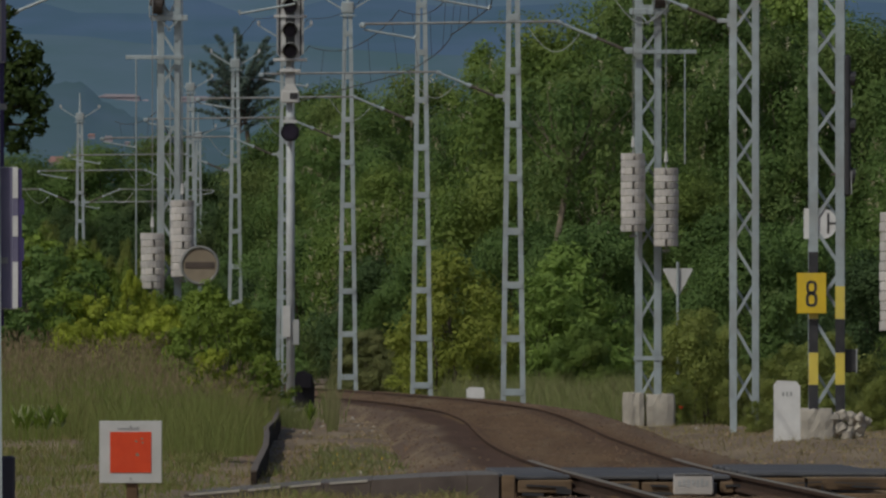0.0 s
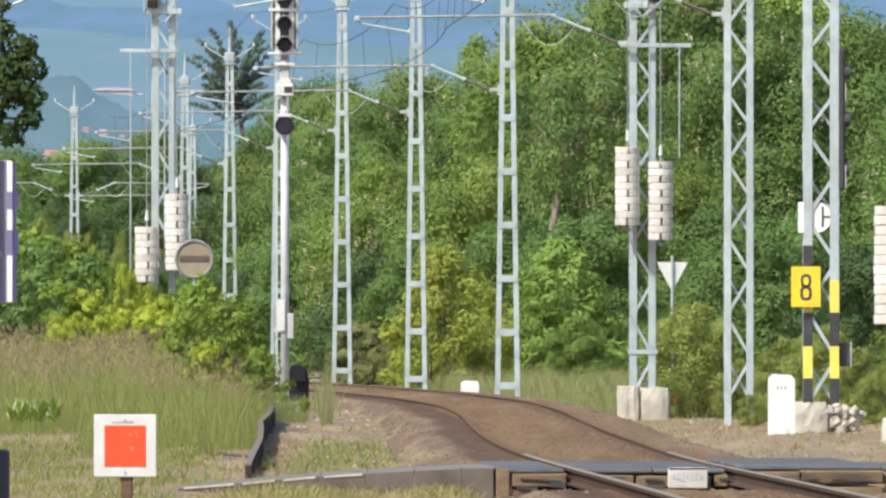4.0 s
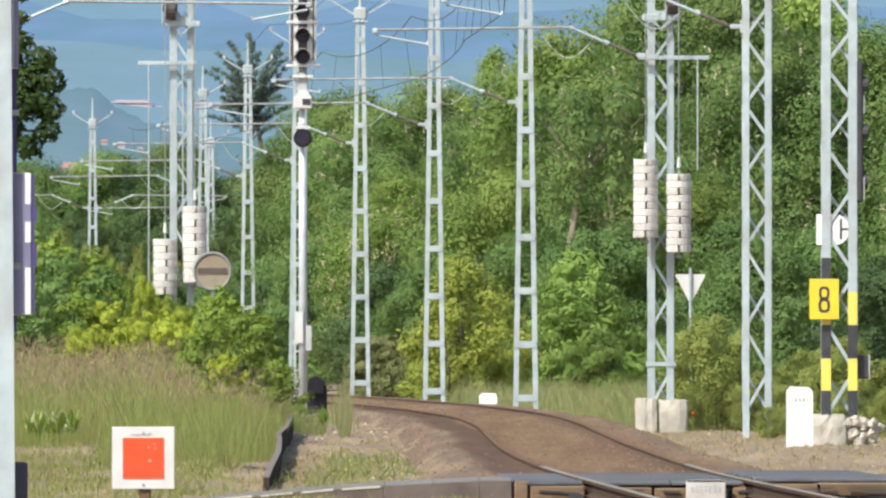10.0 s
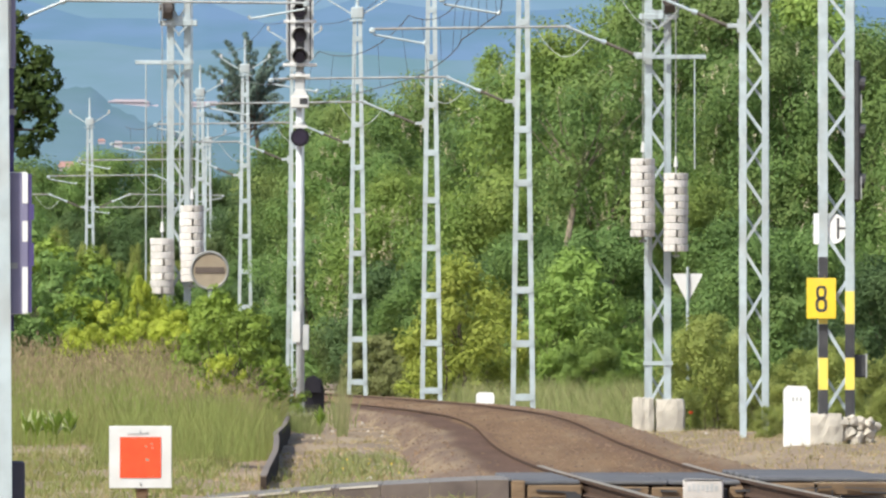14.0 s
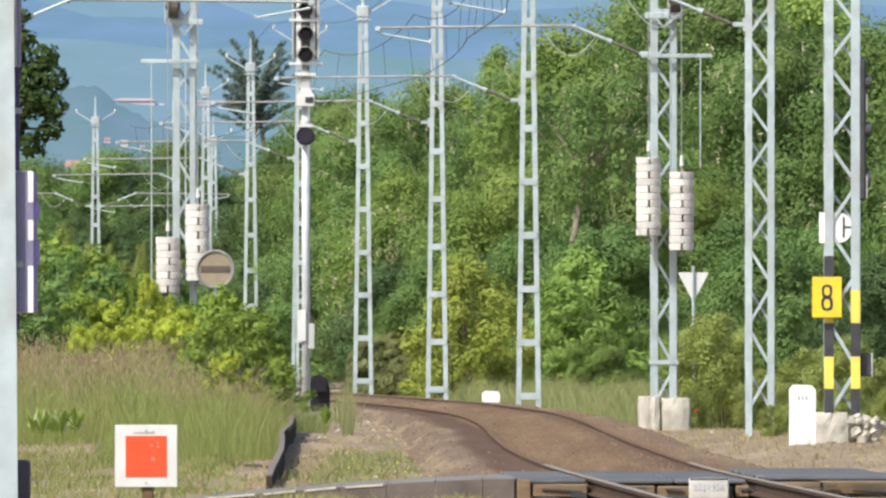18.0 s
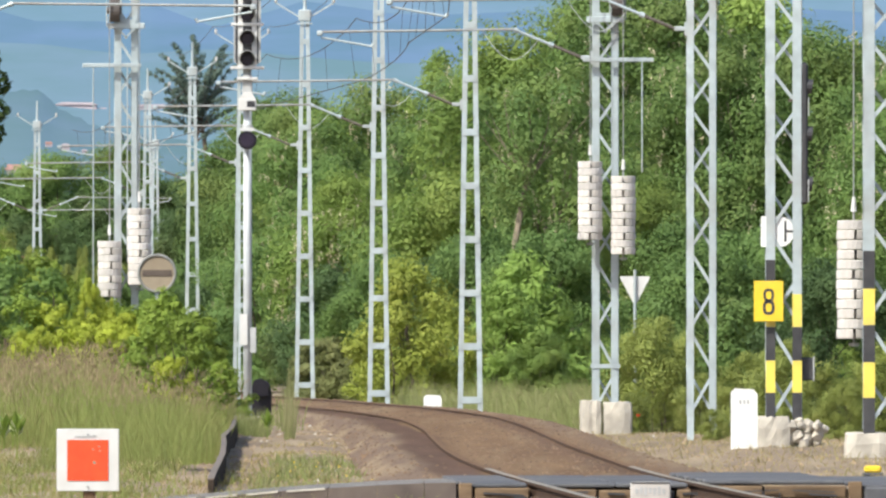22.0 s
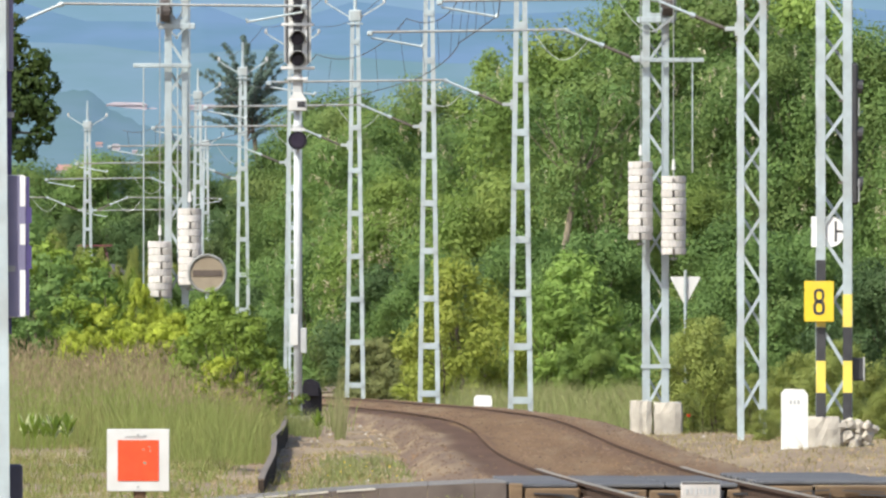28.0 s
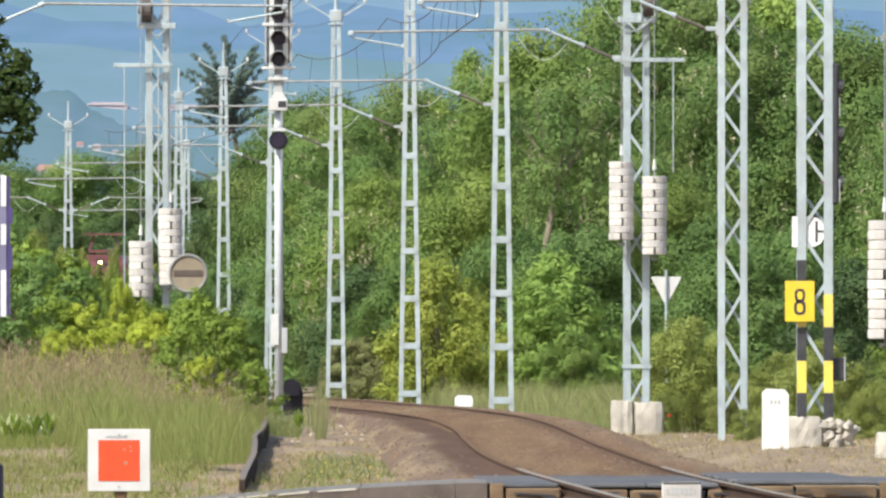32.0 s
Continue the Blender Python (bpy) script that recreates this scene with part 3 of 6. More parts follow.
def lattice_mast(x, y, name, label, width=0.46, top=9.2, arms=(), flange=0.13, shift=0.0, striped=False, base=None, arm_z=6.18, reach=3.2):
    """Four corner angles, laced on all sides."""
    m = thing(name, on_ground(x, y), label, "railway mast", "overhead line masts")
    h, d = width / 2, 0.10
    for sx in (-1, 1):
        for sy in (-1, 1):
            s = Shape()
            s.beam((sx * (h - flange / 2), sy * d, -0.2), (sx * (h - flange / 2), sy * d, top), flange, 0.012)
            s.beam((sx * (h - 0.006), sy * (d - 0.028), -0.2), (sx * (h - 0.006), sy * (d - 0.028), top), 0.012, 0.056)
            leg = part("corner_angle", s, STEEL, m)
            if striped and sy < 0:
                bands = (0.28, 0.71, 1.13, 1.57, 2.0) + ((2.45,) if sx < 0 else ())
                for k, (z, z1) in enumerate(zip(bands, bands[1:])):
                    t = Shape().box((sx * (h - flange / 2), -d - 0.0095, (z + z1) / 2), (flange + 0.006, 0.005, z1 - z - 0.004)).box((sx * (h + 0.0035), -d + 0.028, (z + z1) / 2), (0.005, 0.05, z1 - z - 0.004))
                    part("warning_band", t, BLACK if k % 2 == 0 else STRIPE, leg, "black painted band" if k % 2 == 0 else "yellow painted band")
    g = h - 0.035
    cross = [c + shift for c in (0.63, 1.92, 3.09, 4.18, 5.20, 6.20, 7.20, 8.20)]
    nodes = [cross[0] - 0.31]
    for c, c1 in zip(cross, cross[1:]):
        nodes += [c + (c1 - c) * 0.25, c + (c1 - c) * 0.75]
    for k, (a, b) in enumerate(zip(nodes, nodes[1:])):
        s = 1 if k % 2 else -1
        part("lacing_bar", Shape().beam((s * g, -d + 0.014, a), (-s * g, -d + 0.014, b), 0.045, 0.010), STEEL, m)
        part("lacing_bar", Shape().beam((g, d + 0.012, a), (-g, d + 0.012, b), 0.040, 0.010), STEEL, m)
        for sx in (-1, 1):
            part("side_lacing", Shape().beam((sx * (h + 0.006), sx * s * d * 0.8, a), (sx * (h + 0.006), -sx * s * d * 0.8, b), 0.04, 0.010, (1, 0, 0)), STEEL, m)
    if name == "tensioning_mast":
        part("tie_plate", Shape().box((0, -d - 0.02, 1.12), (width + 0.06, 0.012, 0.07)), STEEL, m)
    mast_head(m, top, 0.6)
    for side in arms:
        cantilever(m, side, side * h, arm_z, reach=reach, droop=side < 0)
    if base:
        for k, (bx, bw, bh) in enumerate(base):
            blk, n, rings = Shape(), 20, 7
            for r in range(rings):
                z = -0.35 + (bh + 0.35) * r / (rings - 2) if r < rings - 1 else bh
                f = 1.0 if r < rings - 2 else 0.93 if r == rings - 2 else 0.6
                for i in range(n):
                    a = 2 * math.pi * i / n + 0.16
                    e = 1 / max(abs(math.cos(a)) ** 8 + abs(math.sin(a)) ** 8, 1e-6) ** 0.125
                    blk.v.append((bx + bw / 2 * f * e * math.cos(a) + random.uniform(-0.014, 0.008), 0.31 * f * e * math.sin(a) + random.uniform(-0.014, 0.008), z + random.uniform(-0.03, 0.01)))
            blk.f = [tuple(reversed(range(n))), tuple(range((rings - 1) * n, rings * n))] + [(r * n + i, r * n + (i + 1) % n, (r + 1) * n + (i + 1) % n, (r + 1) * n + i) for r in range(rings - 1) for i in range(n)]
            part("foundation_block", blk, CONCRETE, m, "chipped pale concrete block")
    return m


ladder_mast(1.46, 476, first=0.57)
ladder_mast(-0.29, 536, first=0.48)
ladder_mast(-2.05, 594, first=0.50)
ladder_mast(-3.88, 655)
ladder_mast(-5.69, 722, first=0.36)
ladder_mast(-7.62, 790)
ladder_mast(-12.6, 900, arms=(-1, 1))
ladder_mast(-9.2, 985, arms=(-1, 1))
mast_w = lattice_mast(3.49, 416, "tensioning_mast", "grey lattice mast with hanging concrete weights", width=0.42, arms=(-1,), flange=0.115, shift=0.08, base=((-0.235, 0.36, 0.56), (0.2, 0.48, 0.54)))
lattice_mast(4.64, 381, "lattice_mast", "grey lattice mast standing among bushes", width=0.43, arms=(-1,), flange=0.10, shift=0.06)
lattice_mast(5.12, 332, "lattice_mast", "grey lattice mast with black and yellow warning bands", width=0.46, flange=0.115, shift=0.02, striped=True, base=((-0.13, 0.45, 0.40),))
lattice_mast(5.82, 300, "lattice_mast", "large grey lattice mast with black and yellow warning bands", width=0.50, shift=0.02, striped=True, base=((-0.2, 0.55, 0.30), (0.36, 0.5, 0.29)))
mast_l = lattice_mast(-4.455, 425, "tensioning_mast", "grey lattice mast with hanging weights behind bushes", width=0.385, arms=(), flange=0.11)
lattice_mast(-7.26, 386, "lattice_mast", "grey lattice mast mostly hidden behind a nearer pole", arm_z=5.62, reach=3.68, width=0.40, arms=(1,))


# ---- balance weights of the overhead line ----
def weight_disc_mesh(r, h):
    s = Shape()
    ring, n = [], 22
    for i in range(n):
        a = -math.pi / 2 + 0.09 + (2 * math.pi - 0.18) * i / (n - 1)
        ring.append((r * math.cos(a), r * math.sin(a)))
    ring += [(-0.018, -0.03), (0.018, -0.03)]
    e, k = 0.012, len(ring)
    pts = [(x * f, y * f, z) for z, f in ((0, 0.965), (e, 1), (h - e, 1), (h, 0.965)) for x, y in ring]
    s.add(pts, [tuple(reversed(range(k))), tuple(range(3 * k, 4 * k))] + [(j * k + i, j * k + (i + 1) % k, (j + 1) * k + (i + 1) % k, (j + 1) * k + i) for j in range(3) for i in range(k)])
    return s.mesh("weight_disc")


DISC = weight_disc_mesh(0.200, 0.112)
DISC.materials.append(WEIGHT)


def weight_stack(x, y, z, rows, rope_top, label):
    t = thing("counterweight", pose(x, y, z), label, "counterweight", "balance weights")
    for i in range(rows):
        part("weight_disc", DISC, WEIGHT, t, at=pose(random.uniform(-0.008, 0.008), random.uniform(-0.006, 0.006), i * 0.117, 0, 0, 3 + random.uniform(-4, 4) if i % 2 == 0 else 180 + random.uniform(-20, 20)))
    part("hanger_rod", Shape().tube((0, 0, -0.08), (0, 0, rows * 0.117 + 0.25), 0.014).tube((0, 0, -0.09), (0, 0, -0.05), 0.06), STEEL_DULL, t)
    part("shackle", Shape().tube((0, 0, rows * 0.117 + 0.1), (0, 0, rows * 0.117 + 0.27), 0.035, 0.02), WHITE, t, "white insulating shackle")
    part("rope", Shape().tube((0, 0, rows * 0.117 + 0.2), (0, 0, rope_top - z), 0.009, n=5), STEEL_DULL, t)
    return t


weight_stack(3.24, 415.5, 3.12, 11, 7.9, "stack of pale concrete weight discs hanging from a rope")
weight_stack(3.78, 415.5, 2.88, 11, 7.9, "stack of pale concrete weight discs hanging from a rope")
weight_stack(-4.73, 424.5, 2.20, 8, 7.9, "stack of pale concrete weight discs low behind bushes")
weight_stack(-4.23, 424.5, 2.40, 11, 7.9, "stack of pale concrete weight discs hanging from a rope")
weight_stack(5.46, 300.36, 1.50, 12, 7.9, "stack of pale concrete weight discs beside a banded mast")


def tension_gear(m, bar0, bar1, z, rods, side, y=-0.24):
    """Cross bar with the guide rods of the weights, and the pulley block above."""
    bar = part("cross_bar", Shape().box(((bar0 + bar1) / 2, y, z), (bar1 - bar0, 0.07, 0.07), chamfer=0.008), STEEL, m)
    for x, z0 in rods:
        part("guide_rod", Shape().tube((x, y - 0.05, z - 0.02), (x, y - 0.05, z0), 0.012, n=6), STEEL, bar)
    for x in (bar0 + 0.03, bar1 - 0.03):
        part("end_bolt", Shape().tube((x, y - 0.04, z), (x, y + 0.05, z), 0.03), STEEL, bar)
    plate = part("pulley_plate", Shape().box((0, -0.22, z + 0.66), (0.62, 0.06, 0.10), chamfer=0.01).box((0, -0.18, z + 0.74), (0.3, 0.1, 0.06)), STEEL, m)
    part("brace", Shape().beam((-0.14, -0.24, z + 0.62), (0.02, -0.24, z + 0.45), 0.03, 0.02).beam((0.14, -0.24, z + 0.62), (-0.02, -0.24, z + 0.45), 0.03, 0.02), STEEL, plate)
    x = 0.2 * side
    part("pulley", Shape().tube((x - 0.09, -0.26, z + 0.92), (x + 0.09, -0.26, z + 0.92), 0.20, n=18).tube((x - 0.12, -0.26, z + 0.92), (x + 0.12, -0.26, z + 0.92), 0.06), PULLEY, plate, "dark rusty pulley wheel seen edge on")
    for fx in (x - 0.125, x + 0.125):
        part("pulley_fork", Shape().box((fx, -0.26, z + 0.86), (0.02, 0.06, 0.42)), STEEL, plate)


tension_gear(mast_w, -0.37, 0.79, 6.14, ((0.60, 4.30), (0.12, 3.6)), 1)
tension_gear(mast_l, -0.73, 0.25, 6.02 - 0.55, ((-0.55, 1.6), (0.02, 2.2)), -1)


# ---- wires over the tracks ----
MASTS = [(5.82, 300), (4.64, 381), (3.49, 416), (1.46, 476), (-0.29, 536), (-2.05, 594), (-3.95, 655), (-5.69, 722)]


def overhead_line(shift, spans, label, height=6.36):
    """Contact wire, zigzagging from mast to mast, below a sagging messenger wire with its droppers."""
    t = thing("overhead_wire", pose(0, 0, 0), label, "overhead wire", "overhead wires")
    contact, messenger = [], []
    for k, (ya, yb) in enumerate(zip(spans, spans[1:])):
        n = 12
        for i in range(n):
            f = i / n
            y = ya + (yb - ya) * f
            x = float(track_x(y)) + shift
            zig = 0.16 * (1 - 2 * f) * (1 if k % 2 else -1)
            zm = height + 1.15 - 0.36 * 4 * f * (1 - f)
            contact.append((x + zig, y, height))
            messenger.append((x, y, zm))
            if i % 3 == 1:
                part("dropper", Shape().tube((x + zig, y, height), (x, y, zm), 0.006, n=4), WIRE, t)
    part("contact_wire", Shape().line(contact, 0.009), WIRE, t)
    part("messenger_wire", Shape().line(messenger, 0.009), WIRE, t)


def feeder_wire(dx):
    t = thing("feeder_wire", pose(0, 0, 0), "dark feeder wire strung along the mast heads", "overhead wire", "feeder wires")
    pts = []
    for (xa, ya), (xb, yb) in zip(MASTS[1:], MASTS[2:]):
        pts += [(xa + (xb - xa) * i / 6 + dx, ya + (yb - ya) * i / 6, 9.55 - 0.25 * math.sin(math.pi * i / 6)) for i in range(6)]
    part("strand", Shape().line(pts, 0.007), WIRE, t)


feeder_wire(-0.68)
feeder_wire(0.68)
overhead_line(-0.55, [300, 381, 416, 476, 536, 594, 655, 722], "dark contact wire and messenger wire over the track")


# ---- light signal ----
def light_signal(x, y):
    t = thing("light_signal", on_ground(x, y), "tall white railway light signal with unlit dark lenses", "railway signal")
    part("post", Shape().tube((0, 0, -0.3), (0, 0, 6.15), 0.068, n=14), POST_GREY, t, smooth=True)
    n, w, z0, z1 = 8, 0.215, 6.06, 7.72
    head = part("backplate", Shape().prism([(-w, z0 + 0.1), (-w + 0.1, z0), (w - 0.1, z0), (w, z0 + 0.1), (w, z1 - 0.15), (w - 0.15, z1), (-w + 0.15, z1), (-w, z1 - 0.15)], -0.16, -0.13), WHITE, t)
    part("rim", Shape().beam((-w, -0.17, z0 + 0.1), (-w, -0.17, z1 - 0.15), 0.02, 0.05).beam((w, -0.17, z0 + 0.1), (w, -0.17, z1 - 0.15), 0.02, 0.05), GREY_BACK, head)
    for sx in (-1, 1):
        part("cable_strip", Shape().box((sx * 0.172, -0.168, 6.86), (0.022, 0.014, 1.45)), BLACK, head, "dark cable along the plate")
    part("lamp_housing", Shape().box((0, 0.0, (z0 + z1) / 2), (0.3, 0.26, z1 - z0 - 0.2), chamfer=0.03), GREY_BACK, t)
    part("dark_panel", Shape().box((0, -0.165, 6.72), (0.15, 0.012, 1.1), chamfer=0.004), BLACK, head)
    for z in (6.20, 6.54, 6.94, 7.34):
        lamp = part("lamp", Shape().tube((0, -0.175, z), (0, -0.20, z), 0.114, n=18), BLACK, t, "round black lamp surround")
        part("lens", Shape().tube((0, -0.20, z), (0, -0.212, z), 0.096, 0.075, n=18), LENS, lamp, "dark unlit lens")
        arc = [math.pi * (-0.02 + 1.04 * i / 12) for i in range(13)]
        hood = Shape().prism([(r * math.cos(a), z + r * math.sin(a)) for r, ring in ((0.148, arc), (0.138, arc[::-1])) for a in ring], -0.42, -0.17)
        part("hood", hood, GREY_BACK, lamp)
    for z, w in ((6.06, 0.56), (6.78, 0.54), (5.88, 0.34)):
        part("bracket", Shape().box((0, -0.02, z), (w, 0.36, 0.05), chamfer=0.008), WHITE, t)
    neck = Shape().box((0, -0.05, 5.78), (0.17, 0.16, 0.34), chamfer=0.02)
    part("neck", neck, GREY_BACK, t)
    part("number_box", Shape().box((0, -0.12, 5.45), (0.30, 0.14, 0.20), chamfer=0.015).prism([(-0.13, 5.55), (0.13, 5.55), (0.07, 5.66), (-0.07, 5.66)], -0.18, -0.05), WHITE, t)
    part("dark_mark", Shape().box((0.06, -0.195, 5.46), (0.13, 0.008, 0.10)), BLACK, t)
    part("band", Shape().tube((0, 0, 5.02), (0, 0, 5.12), 0.09, n=14), GREY_BACK, t)
    ball = part("call_on_lamp", Shape().tube((0, -0.14, 4.86), (0, -0.34, 4.86), 0.155, n=20).tube((0, -0.08, 4.86), (0, -0.14, 4.86), 0.10, 0.155, n=20), LAMP_BLACK, t, "round black lower lamp with a hood")
    part("lens", Shape().tube((0, -0.34, 4.86), (0, -0.35, 4.86), 0.11, n=16), LENS, ball)
    part("lamp_bracket", Shape().tube((0, -0.05, 4.68), (0.12, -0.1, 4.95), 0.02).box((0, -0.09, 5.04), (0.24, 0.06, 0.05)), WHITE, t)
    part("marker_plate", Shape().box((-0.06, -0.10, 1.73), (0.13, 0.015, 0.52), chamfer=0.004), WHITE, t, "white marker plate")
    part("cable_box", Shape().box((0.10, -0.02, 1.55), (0.10, 0.12, 0.42), chamfer=0.01), GREY_BACK, t)
    part("base", Shape().box((0, 0, 0.05), (0.5, 0.5, 0.5), chamfer=0.04), CONCRETE, t)
    lad = Shape()
    for sx in (-0.135, 0.05):
        lad.beam((sx, 0.20, 0.0), (sx, 0.16, 5.9), 0.045, 0.04)
    part("ladder", lad, STEEL, t)
    for i in range(18):
        part("rung", Shape().tube((-0.135, 0.18, 0.4 + i * 0.31), (0.05, 0.18, 0.4 + i * 0.31), 0.012, n=5), STEEL, t)
    return t


light_signal(-2.40, 420)


# ---- signs ----
def red_board(x, y):
    t = thing("stop_board", on_ground(x, y), "square red stop board with a wide white border on a post", "railway sign")
    z, s = 0.69, 0.467
    part("board", Shape().box((0, 0, z), (s, 0.012, s), chamfer=0.004), WHITE, t)
    part("red_field", Shape().box((0, -0.009, z - 0.002), (0.308, 0.005, 0.306)), RED, t)
    part("edge_fold", Shape().box((0, 0.012, z), (s - 0.02, 0.012, s - 0.02)), GREY_BACK, t)
    part("post", Shape().box((0.012, 0.045, 0.18), (0.09, 0.05, 0.95), chamfer=0.01), TIMBER, t, "dark weathered post")
    part("maker_mark", Shape().box((-0.02, -0.009, z + 0.177), (0.16, 0.004, 0.008)).box((0.05, -0.009, z + 0.183), (0.02, 0.004, 0.012)), GREY_BACK, t)
    for bx, bz in ((0.0, 0.19), (0.0, -0.20)):
        part("bolt", Shape().tube((bx, -0.006, z + bz), (bx, -0.016, z + bz), 0.009, n=8), STEEL_DULL, t)
    for bx, bz, w, h in ((0.04, 0.08, 0.018, 0.012), (0.085, 0.10, 0.02, 0.01), (0.05, -0.02, 0.025, 0.02), (0.09, 0.07, 0.014, 0.012)):
        part("scratch", Shape().box((bx, -0.013, z + bz), (w, 0.002, h), Euler((0, 0.5, 0)).to_matrix()), TAN, t, "pale scratch in the paint")


red_board(-2.28, 190)


def disc_sign(x, y):
    t = thing("disc_sign", on_ground(x, y), "round faded tan disc sign with a dark bar", "railway sign")
    z, r = 2.53 - float(ground_z(x, y)), 0.30
    part("disc", Shape().tube((0, 0, z), (0, 0.02, z), r - 0.03, n=40), TAN, t)
    ring = Shape()
    for i in range(40):
        a, b = 2 * math.pi * i / 40, 2 * math.pi * (i + 1) / 40
        ring.tube((r * 0.96 * math.cos(a), -0.005, z + r * 0.96 * math.sin(a)), (r * 0.96 * math.cos(b), -0.005, z + r * 0.96 * math.sin(b)), 0.024, n=6)
    part("rim", ring, RING, t)
    part("bar", Shape().box((0, -0.006, z + 0.005), (0.46, 0.012, 0.095)), BROWN, t)
    part("post", Shape().tube((0, 0.05, -0.3), (0, 0.05, z + 0.2), 0.03), STEEL, t)
    part("clip", Shape().box((0, 0.03, z - 0.2), (0.12, 0.03, 0.04)).box((0, 0.03, z + 0.15), (0.12, 0.03, 0.04)), STEEL_DULL, t)


disc_sign(-3.71, 400)


def eight_sign(x, y):
    t = thing("number_sign", pose(x, y, 0), "yellow rectangular sign with a black figure 8", "railway sign")
    z = 1.99
    part("plate", Shape().box((0, 0, z), (0.385, 0.012, 0.53), chamfer=0.004), YELLOW, t)
    fig = Shape()
    n = 20
    for cz, rx, rz in ((z + 0.078, 0.058, 0.078), (z - 0.085, 0.064, 0.085)):
        for i in range(n):
            a, b = 2 * math.pi * i / n, 2 * math.pi * (i + 1) / n
            p = [(f * rx * math.copysign(abs(math.cos(q)) ** 0.7, math.cos(q)), cz + f2 * math.copysign(abs(math.sin(q)) ** 0.7, math.sin(q))) for q, f, f2 in ((a, 1.22, rz * 1.12), (b, 1.22, rz * 1.12), (b, 0.62, rz * 0.68), (a, 0.62, rz * 0.68))]
            fig.add([(u, -0.0085, v) for u, v in p] + [(u, -0.006, v) for u, v in p], [(0, 1, 2, 3), (0, 3, 7, 4), (1, 5, 6, 2), (2, 6, 7, 3), (0, 4, 5, 1)])
    part("figure", fig, BLACK, t, "black figure 8")
    part("clamp", Shape().box((0.01, 0.035, z + 0.15), (0.2, 0.05, 0.04)).box((0.01, 0.035, z - 0.15), (0.2, 0.05, 0.04)), STEEL, t)
    return t


eight_sign(4.92, 331.78)


def stop_plate(x, y):
    t = thing("white_plate_sign", pose(x, y, 0), "white plate sign with black strokes behind a mast", "railway sign")
    arc = [math.pi * (-0.5 + k / 14) for k in range(15)]
    part("plate", Shape().prism([(-0.22, 2.70), (0.03, 2.70)] + [(0.03 + 0.185 * math.cos(a), 2.90 + 0.20 * math.sin(a)) for a in arc] + [(-0.22, 3.10)], -0.006, 0.006), LIMED, t)
    part("mark", Shape().box((0.10, -0.009, 2.905), (0.028, 0.005, 0.27)).box((0.16, -0.009, 2.905), (0.10, 0.005, 0.026)), BLACK, t, "black strokes")
    part("holder", Shape().box((0, 0.03, 2.98), (0.46, 0.03, 0.03)).box((0, 0.03, 2.82), (0.46, 0.03, 0.03)), STEEL, t)


stop_plate(5.04, 331.935)


def side_signal(x, y):
    t = thing("crossing_signal", pose(x, y, float(ground_z(x, y))), "dark narrow signal seen from its edge beside a mast", "railway signal")
    part("housing", Shape().box((0, 0.0, 4.10), (0.10, 0.42, 1.86), chamfer=0.03), BLACK, t)
    for z in (3.45, 4.1, 4.72):
        part("hood", Shape().tube((0.02, -0.1, z), (0.11, -0.1, z - 0.01), 0.10, n=12), BLACK, t)
    part("edge_trim", Shape().box((0.058, -0.2, 3.35), (0.012, 0.03, 0.30)).box((0.058, -0.2, 4.45), (0.012, 0.03, 0.24)), GREY_BACK, t)
    part("post", Shape().tube((-0.105, 0.06, -0.2), (-0.105, 0.06, 3.3), 0.035), BLACK, t)
    part("side_arm", Shape().box((-0.05, 0.06, 3.24), (0.14, 0.05, 0.05)).box((-0.03, 0.03, 1.02), (0.15, 0.05, 0.05)), BLACK, t)
    part("junction_box", Shape().box((0.05, -0.02, 1.02), (0.17, 0.16, 0.30), chamfer=0.015), BLACK, t)
    part("box_lid", Shape().box((0.128, -0.02, 1.02), (0.02, 0.18, 0.32), chamfer=0.005), GREY_BACK, t)
    for z in (3.46, 4.53):
        part("clamp_band", Shape().box((-0.11, -0.19, z), (0.20, 0.012, 0.03)), BROWN, t)


side_signal(5.385, 332.1)


def km_stone(x, y):
    t = thing("marker_stone", on_ground(x, y), "white limewashed upright marker stone", "marker stone")
    part("stone", Shape().prism([(-0.172, -0.2), (0.172, -0.2), (0.172, 0.70), (0.12, 0.765), (-0.12, 0.775), (-0.172, 0.72)], -0.11, 0.11), LIMED, t)
    for dx in (-0.05, 0.0, 0.05):
        part("worn_mark", Shape().box((dx, -0.112, 0.60), (0.028, 0.004, 0.055)), GREY_BACK, t, "worn grey mark")


km_stone(4.56, 329)


def small_stone(x, y):
    t = thing("white_stone", pose(x, y, 0.08), "small white limewashed stone beside the track", "marker stone")
    part("stone", Shape().prism([(-0.17, -0.35), (0.18, -0.35), (0.18, 0.22), (0.15, 0.29), (-0.12, 0.30), (-0.18, 0.25)], -0.13, 0.13), LIMED, t)


small_stone(0.80, 505)


def triangle_sign(x, y):
    t = thing("triangle_sign", on_ground(x, y), "white inverted triangle sign seen from the back", "railway sign")
    z = 2.60
    part("plate", Shape().prism([(-0.255, z), (-0.245, z + 0.02), (0.245, z + 0.02), (0.255, z), (0.02, z - 0.45), (-0.02, z - 0.45)], 0.0, 0.012), WHITE, t)
    part("post", Shape().tube((0.0, -0.03, -0.2), (0.0, -0.03, z + 0.13), 0.025), STEEL, t)


triangle_sign(4.11, 430)


